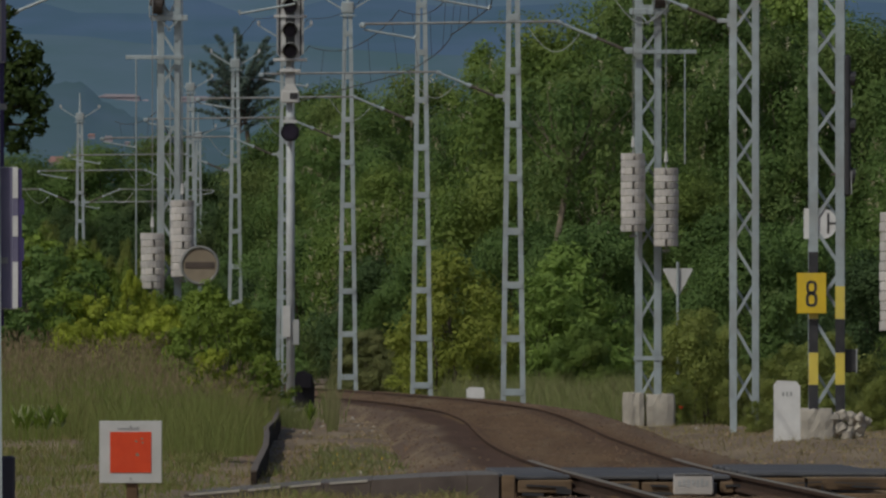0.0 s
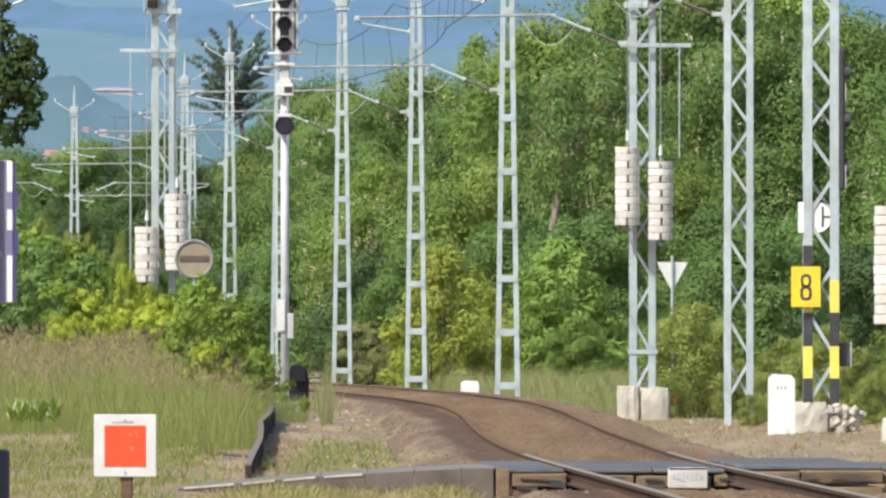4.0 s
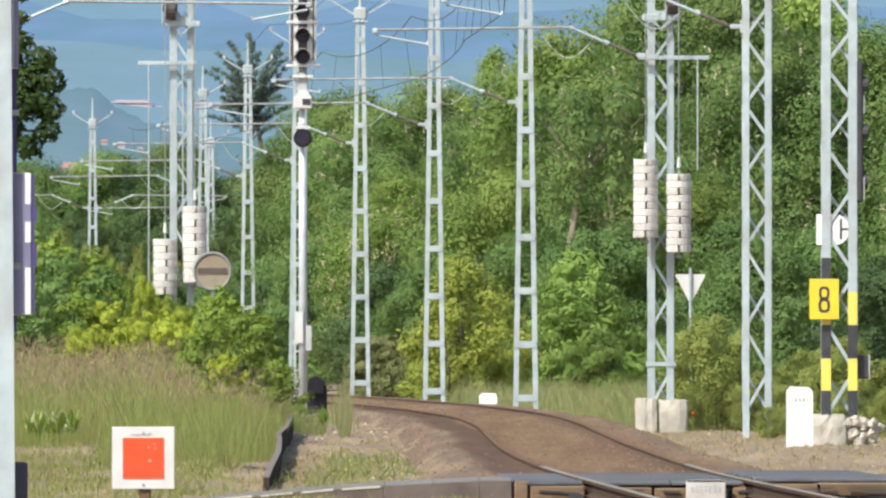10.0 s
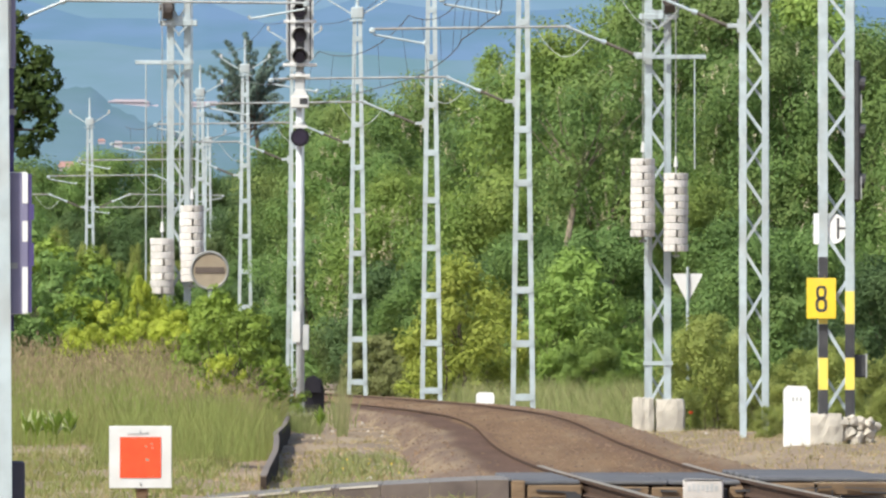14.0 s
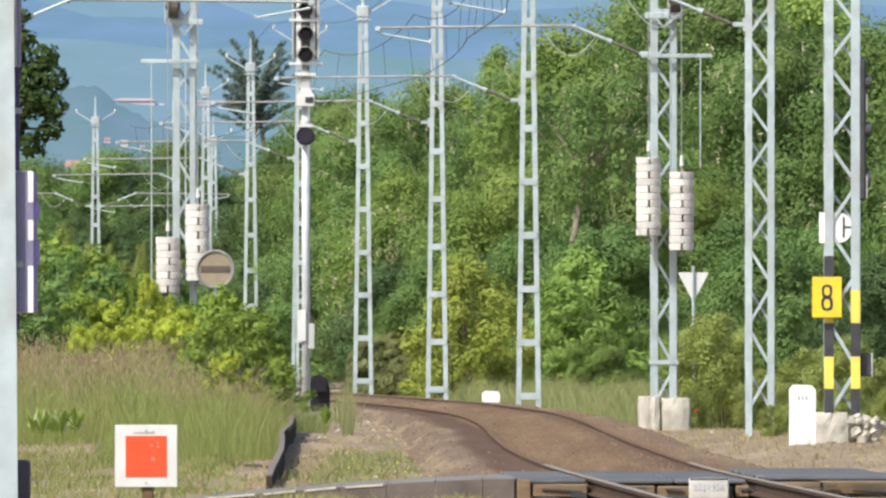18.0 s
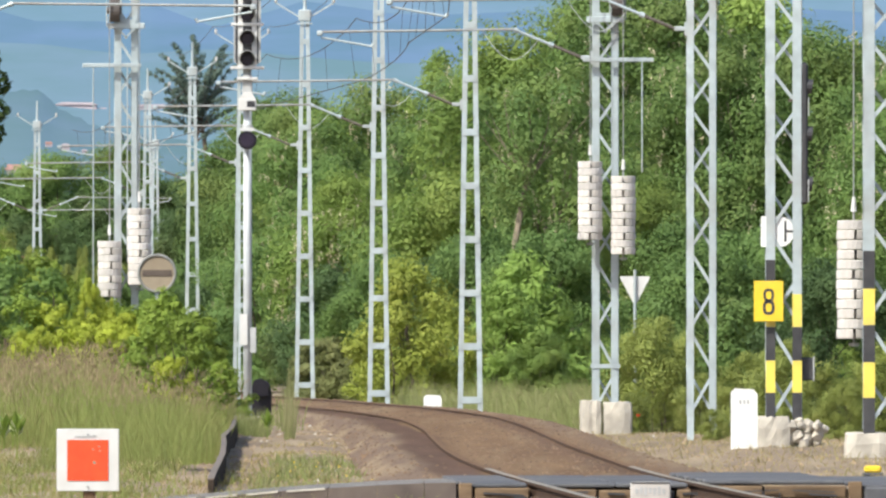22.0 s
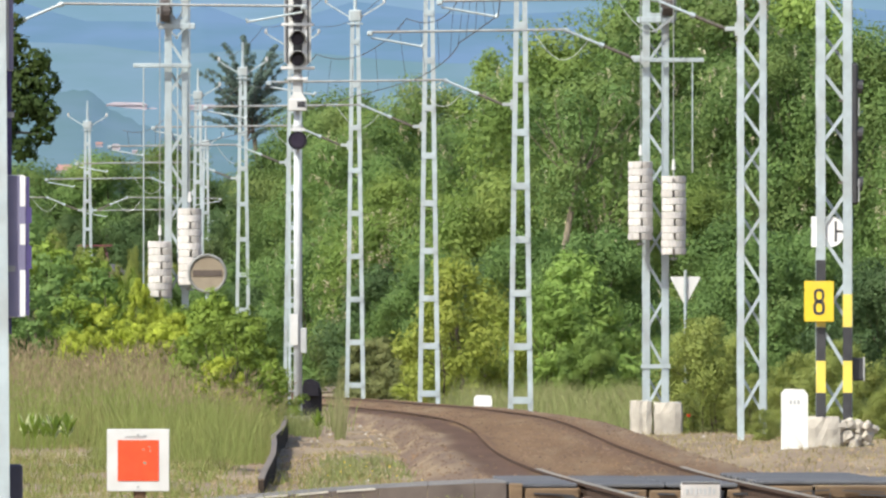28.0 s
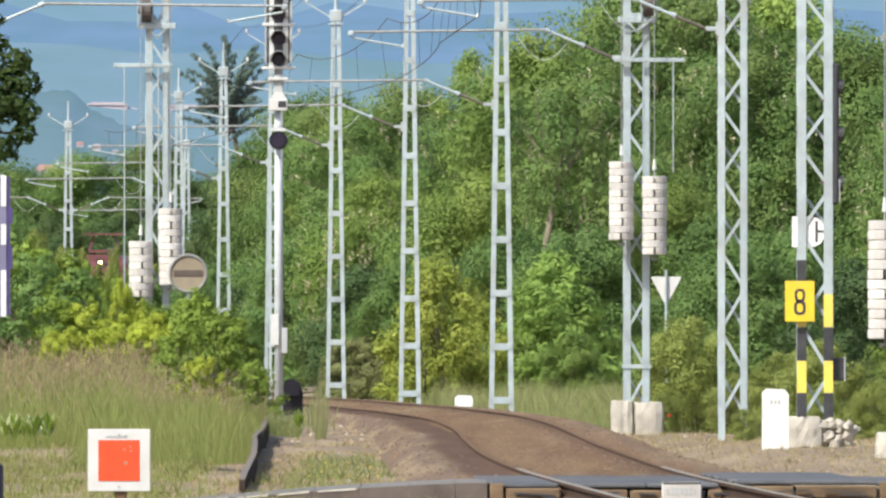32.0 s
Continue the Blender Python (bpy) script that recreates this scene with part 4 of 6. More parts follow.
def dwarf_hood(x, y):
    t = thing("ground_signal", on_ground(x, y), "black rounded ground signal seen from behind in grass", "railway signal")
    part("case", Shape().prism([(-0.17, 0.0), (0.17, 0.0), (0.19, 0.66), (0.14, 0.84), (0.0, 0.92), (-0.12, 0.88), (-0.18, 0.66)], -0.12, 0.18), LAMP_BLACK, t)
    part("hood", Shape().prism([(-0.1, 0.62), (0.13, 0.62), (0.12, 0.80), (-0.06, 0.84)], -0.3, -0.05), LAMP_BLACK, t)
    part("foot", Shape().tube((0, 0, -0.2), (0, 0, 0.05), 0.07), BLACK, t)


dwarf_hood(-2.24, 432)


def near_pole(x, y):
    t = thing("steel_pole", on_ground(x, y), "pale grey painted tapered steel pole close by", "pole")
    lo, hi = Vector((0.008, 0, -0.3)), Vector((-0.03, 0, 4.6))
    part("shaft", Shape().beam(lo, hi, 0.196, 0.06), STEEL, t)
    for z in (2.02, 3.05):
        part("clamp_strap", Shape().box((0.002 - 0.008 * z, 0.034, z + 0.02), (0.30, 0.006, 0.04)), STEEL_DULL, t)
        part("clamp_bolt", Shape().box((-0.13 - 0.008 * z, 0.03, z + 0.02), (0.08, 0.05, 0.04), chamfer=0.01), STEEL_DULL, t)
    part("base_box", Shape().box((0.06, 0.3, 0.32), (0.24, 0.24, 0.82), chamfer=0.015), BOX_BLUE, t, "dark grey box behind the foot")
    part("base_box", Shape().box((-0.34, 0.3, 0.32), (0.44, 0.24, 0.80), chamfer=0.015), BOX_BLUE, t, "dark grey box behind the foot")
    # added upright strip that draws the dark fringe along the pole
    part("edge_rod", Shape().box((0.086, 0.20, 2.9), (0.045, 0.03, 2.6)), NAVY, t, "dark violet strip for the colour fringe beside the pole")
    part("lower_board", Shape().box((-0.235, 0.06, 2.19), (0.86, 0.014, 0.955), chamfer=0.004), WHITE, t, "white board clamped behind the pole")
    # the pole's shade on the boards, laid on as violet strips
    part("violet_field", Shape().box((0.125, 0.0495, 2.19), (0.085, 0.006, 0.945)), VIOLET, t, "violet strip painted as the pole's shade on the board")
    part("dark_margin", Shape().box((0.2165, 0.06, 2.19), (0.028, 0.010, 0.93)), NAVY, t, "dark violet strip for the colour fringe beside the board")
    for z, h in ((1.875, 0.31), (2.27, 0.137), (2.56, 0.205)):
        part("white_dash", Shape().box((0.186, 0.049, z), (0.036, 0.008, h)), LIMED, t, "white dash at the board's edge")
    for z, h in ((2.115, 0.17), (2.398, 0.118)):
        part("dark_stroke", Shape().box((0.186, 0.0505, z), (0.036, 0.006, h)), VIOLET, t)
        part("edge_smear", Shape().box((0.238, 0.055, z), (0.016, 0.008, h * 0.9)), NAVY, t)
    part("upper_field", Shape().box((0.108, 0.0495, 3.91), (0.03, 0.006, 1.08)), VIOLET, t, "violet strip painted as the pole's shade on the board")
    part("upper_board", Shape().box((-0.27, 0.06, 3.91), (0.78, 0.014, 1.09), chamfer=0.004), WHITE, t, "white board clamped behind the pole")
    part("red_box", Shape().box((-0.40, 0.2, 1.52), (0.30, 0.1, 0.17), chamfer=0.01), RUST, t, "rusty red box")


near_pole(-3.0, 170)


# ---- level crossing panels ----
crossing = thing("level_crossing", pose(0, 0, 0), "dark grey crossing panels on brown timbers across the track", "level crossing", kind="structure")
cz = 0.145
def slab(x0, x1, y0, y1, z, mat, name, h=0.04):
    return part(name, Shape().box(((x0 + x1) / 2, (y0 + y1) / 2, z - h / 2), (x1 - x0 - 0.012, y1 - y0 - 0.012, h), chamfer=0.012), mat, crossing)
for k in range(6):
    y0 = 237.2 + k * 2.4
    c = float(track_x(y0 + 1.2))
    for x0, x1 in ((c - 1.42, c - 0.82), (c - 0.68, c), (c, c + 0.68), (c + 0.83, c + 2.14), (c + 2.30, c + 3.5)):
        slab(x0, x1, y0, y0 + 2.4, cz + (-0.01 if x0 > c + 2.2 else 0.03 if x0 > c + 0.8 else 0.0), RUBBER, "panel")
c = float(track_x(237))
for x0, x1, z0, z1 in ((-1.34, -0.83, -0.02, 0.105), (-1.34, -0.83, -0.14, -0.04), (-0.66, -0.2, -0.03, 0.09), (-0.18, 0.22, -0.02, 0.085), (0.55, 0.68, -0.02, 0.09),
                       (0.84, 1.35, 0.0, 0.125), (1.37, 2.13, 0.01, 0.125), (2.15, 2.28, -0.16, 0.165), (-0.66, 0.66, -0.14, -0.05), (0.84, 2.13, -0.14, -0.02)):
    part("timber", Shape().box((c + (x0 + x1) / 2, 237.11 + random.uniform(-0.03, 0.03), (z0 + z1) / 2), (x1 - x0, 0.22, z1 - z0), chamfer=0.012), CROSS_TIMBER, crossing)
part("side_panel", Shape().box((c + 2.90, 237.08, 0.02), (1.2, 0.2, 0.19), chamfer=0.02), RUBBER, crossing, "dark worn panel end")
blk = part("end_block", Shape().box((c + 0.30, 236.85, 0.065), (0.375, 0.12, 0.20), chamfer=0.012), WEIGHT, crossing, "white end block with a worn dark mark")
for k in range(7):
    part("worn_mark", Shape().box((c + 0.17 + k * 0.042, 236.787, 0.075 + 0.008 * (k % 2)), (0.026, 0.004, 0.05 + 0.012 * (k % 3))), GREY_BACK, blk)
part("dark_rim", Shape().box((c + 0.30, 236.787, 0.155), (0.36, 0.004, 0.014)), BLACK, blk)
# cracks and gaps in the weathered timbers
for x0, z0, w, h in ((-1.26, 0.045, 0.38, 0.018), (-1.30, -0.03, 0.20, 0.03), (-0.60, 0.03, 0.26, 0.012), (-0.36, -0.01, 0.10, 0.075), (-0.10, 0.05, 0.16, 0.02), (0.42, 0.02, 0.10, 0.12), (0.86, 0.02, 0.34, 0.014), (1.18, 0.05, 0.014, 0.07),
                     (1.20, 0.08, 0.30, 0.012), (1.50, 0.03, 0.012, 0.06), (1.62, 0.075, 0.40, 0.012), (0.72, 0.01, 0.16, 0.07), (0.60, 0.055, 0.2, 0.022), (-0.20, -0.02, 0.3, 0.03), (-0.62, 0.062, 0.34, 0.02), (1.02, 0.055, 0.2, 0.02), (1.34, 0.03, 0.02, 0.11), (1.78, 0.04, 0.26, 0.02), (-0.98, 0.0, 0.14, 0.05)):
    part("crack", Shape().box((c + x0 + w / 2, 236.978, z0), (w, 0.02, h), Euler((0, random.uniform(-0.06, 0.06), 0)).to_matrix()), BLACK, crossing, "black gap between timbers")
ramp = thing("crossing_ramp", pose(0, 0, 0), "grey road ramp with a worn kerb edge rising to the crossing", "road ramp", kind="structure")
EDGE_LINE = [(-2.35, -0.03), (-1.80, 0.012), (-1.42, 0.045), (-1.04, 0.076), (-0.60, 0.103), (-0.14, 0.130), (0.30, 0.150), (0.60, 0.155)]
for (xa, za), (xb, zb) in zip(EDGE_LINE, EDGE_LINE[1:]):
    q = Shape()
    for y0, y1, drop, deep in ((237.0, 237.3, 0.0, 0.34), (237.31, 249.0, 0.006, 0.05)):
        q = Shape().add([(x, y, z - drop - d - (0.02 if y > 240 else 0)) for y in (y0, y1) for x, z, d in ((xa, za, 0), (xb - 0.006, zb, 0), (xb - 0.006, zb, deep), (xa, za, deep))],
                        [(0, 1, 2, 3), (7, 6, 5, 4), (0, 4, 5, 1), (1, 5, 6, 2), (2, 6, 7, 3), (3, 7, 4, 0)])
        part("kerb_stone" if deep > 0.1 else "road_slab", q, KERB_FACE if deep > 0.1 else KERB, ramp, "grey-brown kerb stone" if deep > 0.1 else "grey worn road slab")
    if xa < -0.7:
        part("worn_edge", Shape().add([(xa + 0.05, 236.99, za + 0.004), (xb - 0.03, 236.99, zb + 0.004), (xb - 0.03, 237.25, zb + 0.004), (xa + 0.05, 237.25, za + 0.004), (xa + 0.05, 236.99, za - 0.012), (xb - 0.03, 236.99, zb - 0.016)],
                                      [(0, 1, 2, 3), (4, 5, 1, 0)]), CONCRETE, ramp, "pale worn kerb edge")
part("corner_post", Shape().box((0.685, 237.08, -0.03), (0.13, 0.2, 0.36), chamfer=0.012), CROSS_TIMBER, ramp, "sandy timber post at the crossing's corner")
yb = thing("yellow_block", on_ground(4.96, 262), "small yellow block beside the crossing", "marker block")
part("block", Shape().box((0, 0, 0.065), (0.18, 0.12, 0.075), chamfer=0.018), YELLOW, yb)
part("foot", Shape().box((0, 0, 0.01), (0.22, 0.16, 0.04), chamfer=0.01), RUBBER, yb)

EDGE_TOP = material("weathered_grey_board", (0.155, 0.125, 0.105), (0.11, 0.09, 0.075), scale=3, rough=0.9, stain=(0.12, 0.1, 0.08))
# the old edging between the grass bank and the ballast
edging = thing("bank_edging", pose(0, 0, 0), "crooked dark timber edging along the foot of the bank", "edging", kind="structure")
ys = [254, 264, 274, 286, 308, 336, 366, 398]
for k, (ya, yb_) in enumerate(zip(ys, ys[1:])):
    fx = lambda y: -1.49 - 0.98 * ((y - 214) / 184) ** 0.8 + 0.045 * math.sin(y * 0.07)
    top = lambda y: 0.07 + 0.04 * math.sin(y * 0.05) + 0.17 * float(ease(y, 240, 330))
    part("edging_board", Shape().beam((fx(ya), ya, top(ya) - 0.25), (fx(yb_), yb_ - 0.05, top(yb_) - 0.25), 0.06, 0.5, (0, 0, 1)), OLD_TIMBER, edging)
    part("edging_cap", Shape().beam((fx(ya), ya, top(ya) + 0.008), (fx(yb_), yb_ - 0.05, top(yb_) + 0.008), 0.066, 0.016, (0, 0, 1)), EDGE_TOP, edging, "weathered grey-brown cap board")


# ---- plants ----
rng = np.random.default_rng(7)


def unit(n):
    v = rng.normal(size=(n, 3))
    return v / np.linalg.norm(v, axis=1)[:, None]


def leaf_cloud(blobs, count, size, name, flat=0.35, slim=0.45, twigs=0):
    """Small leaves, each a folded pair of faces, over lumps: rows of x, y, z, radius. twigs: how many tufts on each lump gather
    its leaves."""
    b = np.array(blobs)
    if twigs:
        d = unit(len(b) * twigs)
        k = np.repeat(np.arange(len(b)), twigs)
        heart = b[k, :3]
        r = b[k, 3] * rng.uniform(0.40, 0.72, len(k))
        b = np.column_stack([b[k, :3] + d * (b[k, 3] * rng.uniform(0.45, 1.0, len(k)))[:, None] * np.array([1, 1, 0.85]), r])
    w = b[:, 3] ** 2
    k = rng.choice(len(b), size=count, p=w / w.sum())
    d = unit(count)
    r = b[k, 3] * (0.55 + 0.5 * rng.random(count) ** 0.5)
    lump = 1 + 0.22 * np.sin(d[:, 0] * 7 + k) * np.sin(d[:, 2] * 6 + 2 * k)
    c = b[k, :3] + d * (r * lump)[:, None] * np.array([1, 1, 0.85])
    way = d * 1.2
    if twigs:
        # leaves spread along the lump's surface more than the tuft's
        way = c - heart[k]
        way = way / (np.linalg.norm(way, axis=1)[:, None] + 1e-9) + 0.25 * d
    nrm = way + 0.62 * unit(count) + np.array([0, 0, flat])
    nrm /= np.linalg.norm(nrm, axis=1)[:, None]
    u = np.cross(nrm, unit(count))
    u /= np.linalg.norm(u, axis=1)[:, None] + 1e-9
    v = np.cross(nrm, u)
    s = (size * (0.6 + 0.8 * rng.random(count)))[:, None]
    quad = np.stack([c - u * s, c - v * s * slim - nrm * s * 0.15, c + u * s, c + v * s * slim - nrm * s * 0.15], 1)
    return array_mesh(name, quad.reshape(-1, 3), 4)


def racemes(blobs, clusters, name):
    """Hanging clusters of small pale petals round the outside of the lumps."""
    b = np.array(blobs)
    k = rng.integers(0, len(b), clusters)
    d = unit(clusters)
    top = b[k, :3] + d * (b[k, 3] * 1.02)[:, None]
    n = 16
    f = np.tile(np.linspace(0, 1, n), clusters)
    c = np.repeat(top, n, 0)
    c[:, 2] -= f * np.repeat(rng.uniform(0.14, 0.34, clusters), n)
    c[:, :2] += rng.normal(size=(len(c), 2)) * (0.05 * (1.1 - f))[:, None]
    u, v = unit(len(c)), unit(len(c))
    quad = np.stack([c - u * 0.03, c - v * 0.03, c + u * 0.03, c + v * 0.03], 1)
    return array_mesh(name, quad.reshape(-1, 3), 4)


def limb(s, p, q, r0, r1, n=7):
    """A bent, tapering limb."""
    p, q = Vector(p), Vector(q)
    mid = (p + q) / 2 + Vector((random.uniform(-1, 1), random.uniform(-1, 1), random.uniform(-0.3, 0.6))) * (q - p).length * 0.1
    s.tube(p, mid, r0, (r0 + r1) / 2, n)
    s.tube(mid, q, (r0 + r1) / 2, r1, n)


def make_tree(name, label, height, radius, leaf_mat, leaves, size, bark=BARK, low=0.12, lumps=34, blossom=0, group="woodland trees", slim=0.45, puff=1.0):
    t = thing(name, pose(0, 0, 0), label, "tree" if height > 4.5 else "bush", group)
    blobs = []
    for i in range(lumps):
        f = low + (1 - low) * (i + 0.5) / lumps
        prof = math.sin(math.pi * min(1, 0.18 + 0.80 * f)) ** 0.7
        a = i * 2.4 + random.uniform(-0.5, 0.5)
        rr = radius * prof * random.uniform(0.45, 0.95)
        blobs.append((rr * math.cos(a), rr * math.sin(a), height * f * 0.93, radius * puff * random.uniform(0.24, 0.42) * (0.65 + 0.35 * prof)))
    stems = 1 if height > 4.5 else 3
    for k in range(stems):
        trunk = Shape()
        x, y = (0, 0) if stems == 1 else (random.uniform(-0.3, 0.3) * radius, random.uniform(-0.3, 0.3) * radius)
        limb(trunk, (x, y, -0.3), (x * 1.4 + random.uniform(-0.2, 0.2), y * 1.4, height * 0.55), 0.018 * height + 0.02 if stems == 1 else 0.008 * height, 0.009 * height if stems == 1 else 0.004 * height)
        part("trunk" if stems == 1 else "stem", trunk, bark, t)
    for b in blobs[::2]:
        s = Shape()
        z = min(b[2] * 0.75, height * 0.6)
        limb(s, (b[0] * 0.1, b[1] * 0.1, z * 0.8), b[:3], 0.006 * height + 0.01 if stems == 1 else 0.003 * height + 0.004, 0.006, 5)
        part("limb", s, bark, t)
    part("crown", leaf_cloud(blobs, leaves, size, name + "_crown", slim=slim, twigs=14 if height > 2 else 6), leaf_mat, t)
    if blossom:
        tops = [b for b in blobs if b[2] > height * 0.25]
        part("blossom", racemes([tops[i] for i in rng.choice(len(tops), 12, replace=False)], blossom, name + "_blossom"), BLOSSOM, t, "hanging cream blossom")
    return t


def plant(src, x, y, scale=1.0, turn=0.0, sx=1.0):
    """Sets the first plant of its kind, then copies of it."""
    m = on_ground(x, y, 0.05) @ pose(0, 0, 0, 0, 0, turn) @ Matrix.Diagonal((scale * sx, scale * sx, scale, 1))
    if src.get("placed"):
        return copy_thing(src, m)
    src["placed"] = 1
    src.matrix_basis = m
    return src


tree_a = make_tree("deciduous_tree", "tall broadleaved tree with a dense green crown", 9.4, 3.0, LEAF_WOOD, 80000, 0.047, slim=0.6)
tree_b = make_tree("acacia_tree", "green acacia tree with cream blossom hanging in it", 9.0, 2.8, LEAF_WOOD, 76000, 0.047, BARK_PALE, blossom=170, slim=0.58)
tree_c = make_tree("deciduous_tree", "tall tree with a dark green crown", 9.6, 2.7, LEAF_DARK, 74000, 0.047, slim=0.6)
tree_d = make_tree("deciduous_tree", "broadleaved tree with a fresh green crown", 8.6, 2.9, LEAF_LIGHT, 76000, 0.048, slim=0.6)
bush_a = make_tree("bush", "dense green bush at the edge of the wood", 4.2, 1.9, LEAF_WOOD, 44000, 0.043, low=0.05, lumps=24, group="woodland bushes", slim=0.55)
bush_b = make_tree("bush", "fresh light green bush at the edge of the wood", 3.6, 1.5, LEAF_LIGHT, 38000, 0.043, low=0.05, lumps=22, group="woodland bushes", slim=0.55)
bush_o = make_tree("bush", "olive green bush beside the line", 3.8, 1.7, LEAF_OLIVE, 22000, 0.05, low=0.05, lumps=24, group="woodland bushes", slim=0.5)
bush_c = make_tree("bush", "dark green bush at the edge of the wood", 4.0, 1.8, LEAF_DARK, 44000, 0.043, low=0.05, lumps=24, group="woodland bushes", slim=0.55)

tree_e = make_tree("acacia_tree", "low acacia tree heavy with cream blossom", 6.0, 2.2, LEAF_LIGHT, 56000, 0.045, BARK_PALE, low=0.2, blossom=300, slim=0.5)
tree_s = make_tree("deciduous_tree", "slender tree with a small airy crown", 9.7, 1.25, LEAF_FROND, 10000, 0.05, low=0.55, lumps=26)
bush_y = make_tree("bush", "yellowish green bush with pale catkins beside the line", 3.3, 1.15, LEAF_CATKIN, 9000, 0.055, low=0.04, lumps=26, group="woodland bushes")
bush_f = make_tree("bush", "feathery pale green bush at the edge of the wood", 3.7, 1.25, LEAF_FROND, 9000, 0.09, low=0.12, lumps=30, group="woodland bushes", slim=0.28)
bush_d = make_tree("bush", "dry brown brushwood at the edge of the wood", 1.6, 0.9, LEAF_DRY, 7000, 0.06, low=0.04, lumps=16, group="woodland bushes", slim=0.3)

# the wood: tall trees on one side, lower and farther ones towards the other
WOOD = [(tree_d, 2.95, 625, 1.09), (tree_a, 6.2, 640, 1.2), (tree_b, 6.9, 622, 1.16), (tree_d, 8.6, 635, 1.16), (tree_b, 11.0, 620, 0.9), (tree_d, 13.2, 640, 0.95),
        (tree_b, 2.0, 640, 0.84), (tree_b, 4.0, 610, 0.80), (tree_b, 7.8, 606, 0.85), (tree_a, 5.0, 660, 0.97), (tree_a, 10.0, 606, 0.82), (tree_b, 12.2, 600, 0.8),
        (tree_d, -1.6, 760, 0.93), (tree_a, -2.85, 768, 0.83), (tree_a, -4.1, 775, 0.83), (tree_b, -0.2, 742, 0.9), (tree_c, 1.0, 700, 0.86), (tree_b, -2.8, 720, 0.74), (tree_d, -0.6, 690, 0.66),
        (tree_c, -6.4, 860, 0.885), (tree_c, -19.3, 2058, 1.83), (tree_c, -24.6, 2076, 1.62), (tree_b, -29.0, 2094, 1.62), (tree_c, -34.5, 2112, 1.62), (tree_c, -18.1, 2040, 1.82), (tree_c, -20.0, 1040, 0.88), (tree_c, -25.9, 2058, 1.56), (tree_c, -31.8, 2076, 1.54), (tree_b, -18.6, 1030, 0.85), (tree_c, -28.8, 2094, 1.57), (tree_c, -27.1, 2112, 1.69), (tree_a, -22.1, 2040, 1.61), (tree_c, -33.8, 2058, 1.60), (tree_c, -17.6, 1005, 0.85), (tree_c, -31.4, 2076, 1.48),
        (tree_a, -24.1, 2094, 1.33), (tree_b, -31.9, 2112, 1.25), (tree_a, -15.8, 930, 0.66), (tree_c, -5.2, 800, 0.66), (tree_c, 15.6, 630, 1.0), (tree_a, 18.4, 640, 1.05), (tree_d, -24.0, 1060, 0.9), (tree_e, -1.15, 652, 0.98), (tree_e, 0.85, 655, 1.0), (tree_e, 5.9, 598, 0.92), (tree_s, 1.2, 648, 0.98)]
for k, (src, x, y, s) in enumerate(WOOD):
    plant(src, x, y, s, (k * 67) % 360)
EDGE = [(bush_a, -3.4, 668, 1.0), (bush_c, -1.6, 640, 0.85), (bush_a, -0.2, 615, 0.9), (bush_y, 0.25, 550, 1.06), (bush_y, 1.08, 553, 0.74), (bush_y, -0.45, 556, 0.55), (bush_f, 2.95, 558, 0.98), (bush_f, 2.4, 556, 0.8), (bush_b, 3.2, 548, 0.5), (bush_d, -1.3, 600, 1.0), (bush_d, -1.9, 606, 0.95), (bush_d, -0.75, 598, 0.7), (bush_c, 1.1, 600, 1.0), (bush_a, 2.0, 590, 1.0), (bush_a, 3.4, 580, 1.0),
        (bush_b, 4.5, 570, 1.0), (bush_b, 5.6, 585, 1.1), (bush_a, 6.7, 575, 1.05), (bush_a, 8.0, 570, 1.0), (bush_b, 9.3, 580, 1.1), (bush_b, 10.6, 570, 1.1), (bush_c, -5.0, 735, 1.0),
        (bush_a, -6.4, 745, 0.9), (bush_a, -8.3, 760, 0.85), (bush_c, -9.6, 730, 0.76), (bush_a, -11.2, 760, 0.78), (bush_c, -13.0, 780, 0.8), (bush_c, -10.4, 750, 0.72), (bush_f, -10.55, 764, 1.05), (bush_f, -11.9, 766, 1.0), (bush_b, -7.4, 690, 0.8),
        (bush_o, 4.38, 424, 0.54), (bush_o, 5.05, 412, 0.52), (bush_o, 5.7, 403, 0.70), (bush_o, 6.35, 400, 0.80), (bush_c, 7.4, 430, 0.85), (bush_o, 8.2, 420, 0.8), (bush_a, 5.0, 455, 0.62), (bush_a, 5.7, 452, 0.8), (bush_o, 6.3, 398, 0.42), (bush_o, 7.0, 392, 0.5), (bush_o, 3.98, 422, 0.36), (bush_o, 4.78, 377, 0.26), (bush_o, 5.55, 385, 0.25), (bush_o, -7.0, 440, 0.68), (bush_o, -6.25, 446, 0.58), (bush_o, -5.5, 450, 0.5)]
for k, (src, x, y, s) in enumerate(EDGE):
    plant(src, x, y, s, (k * 83) % 360)
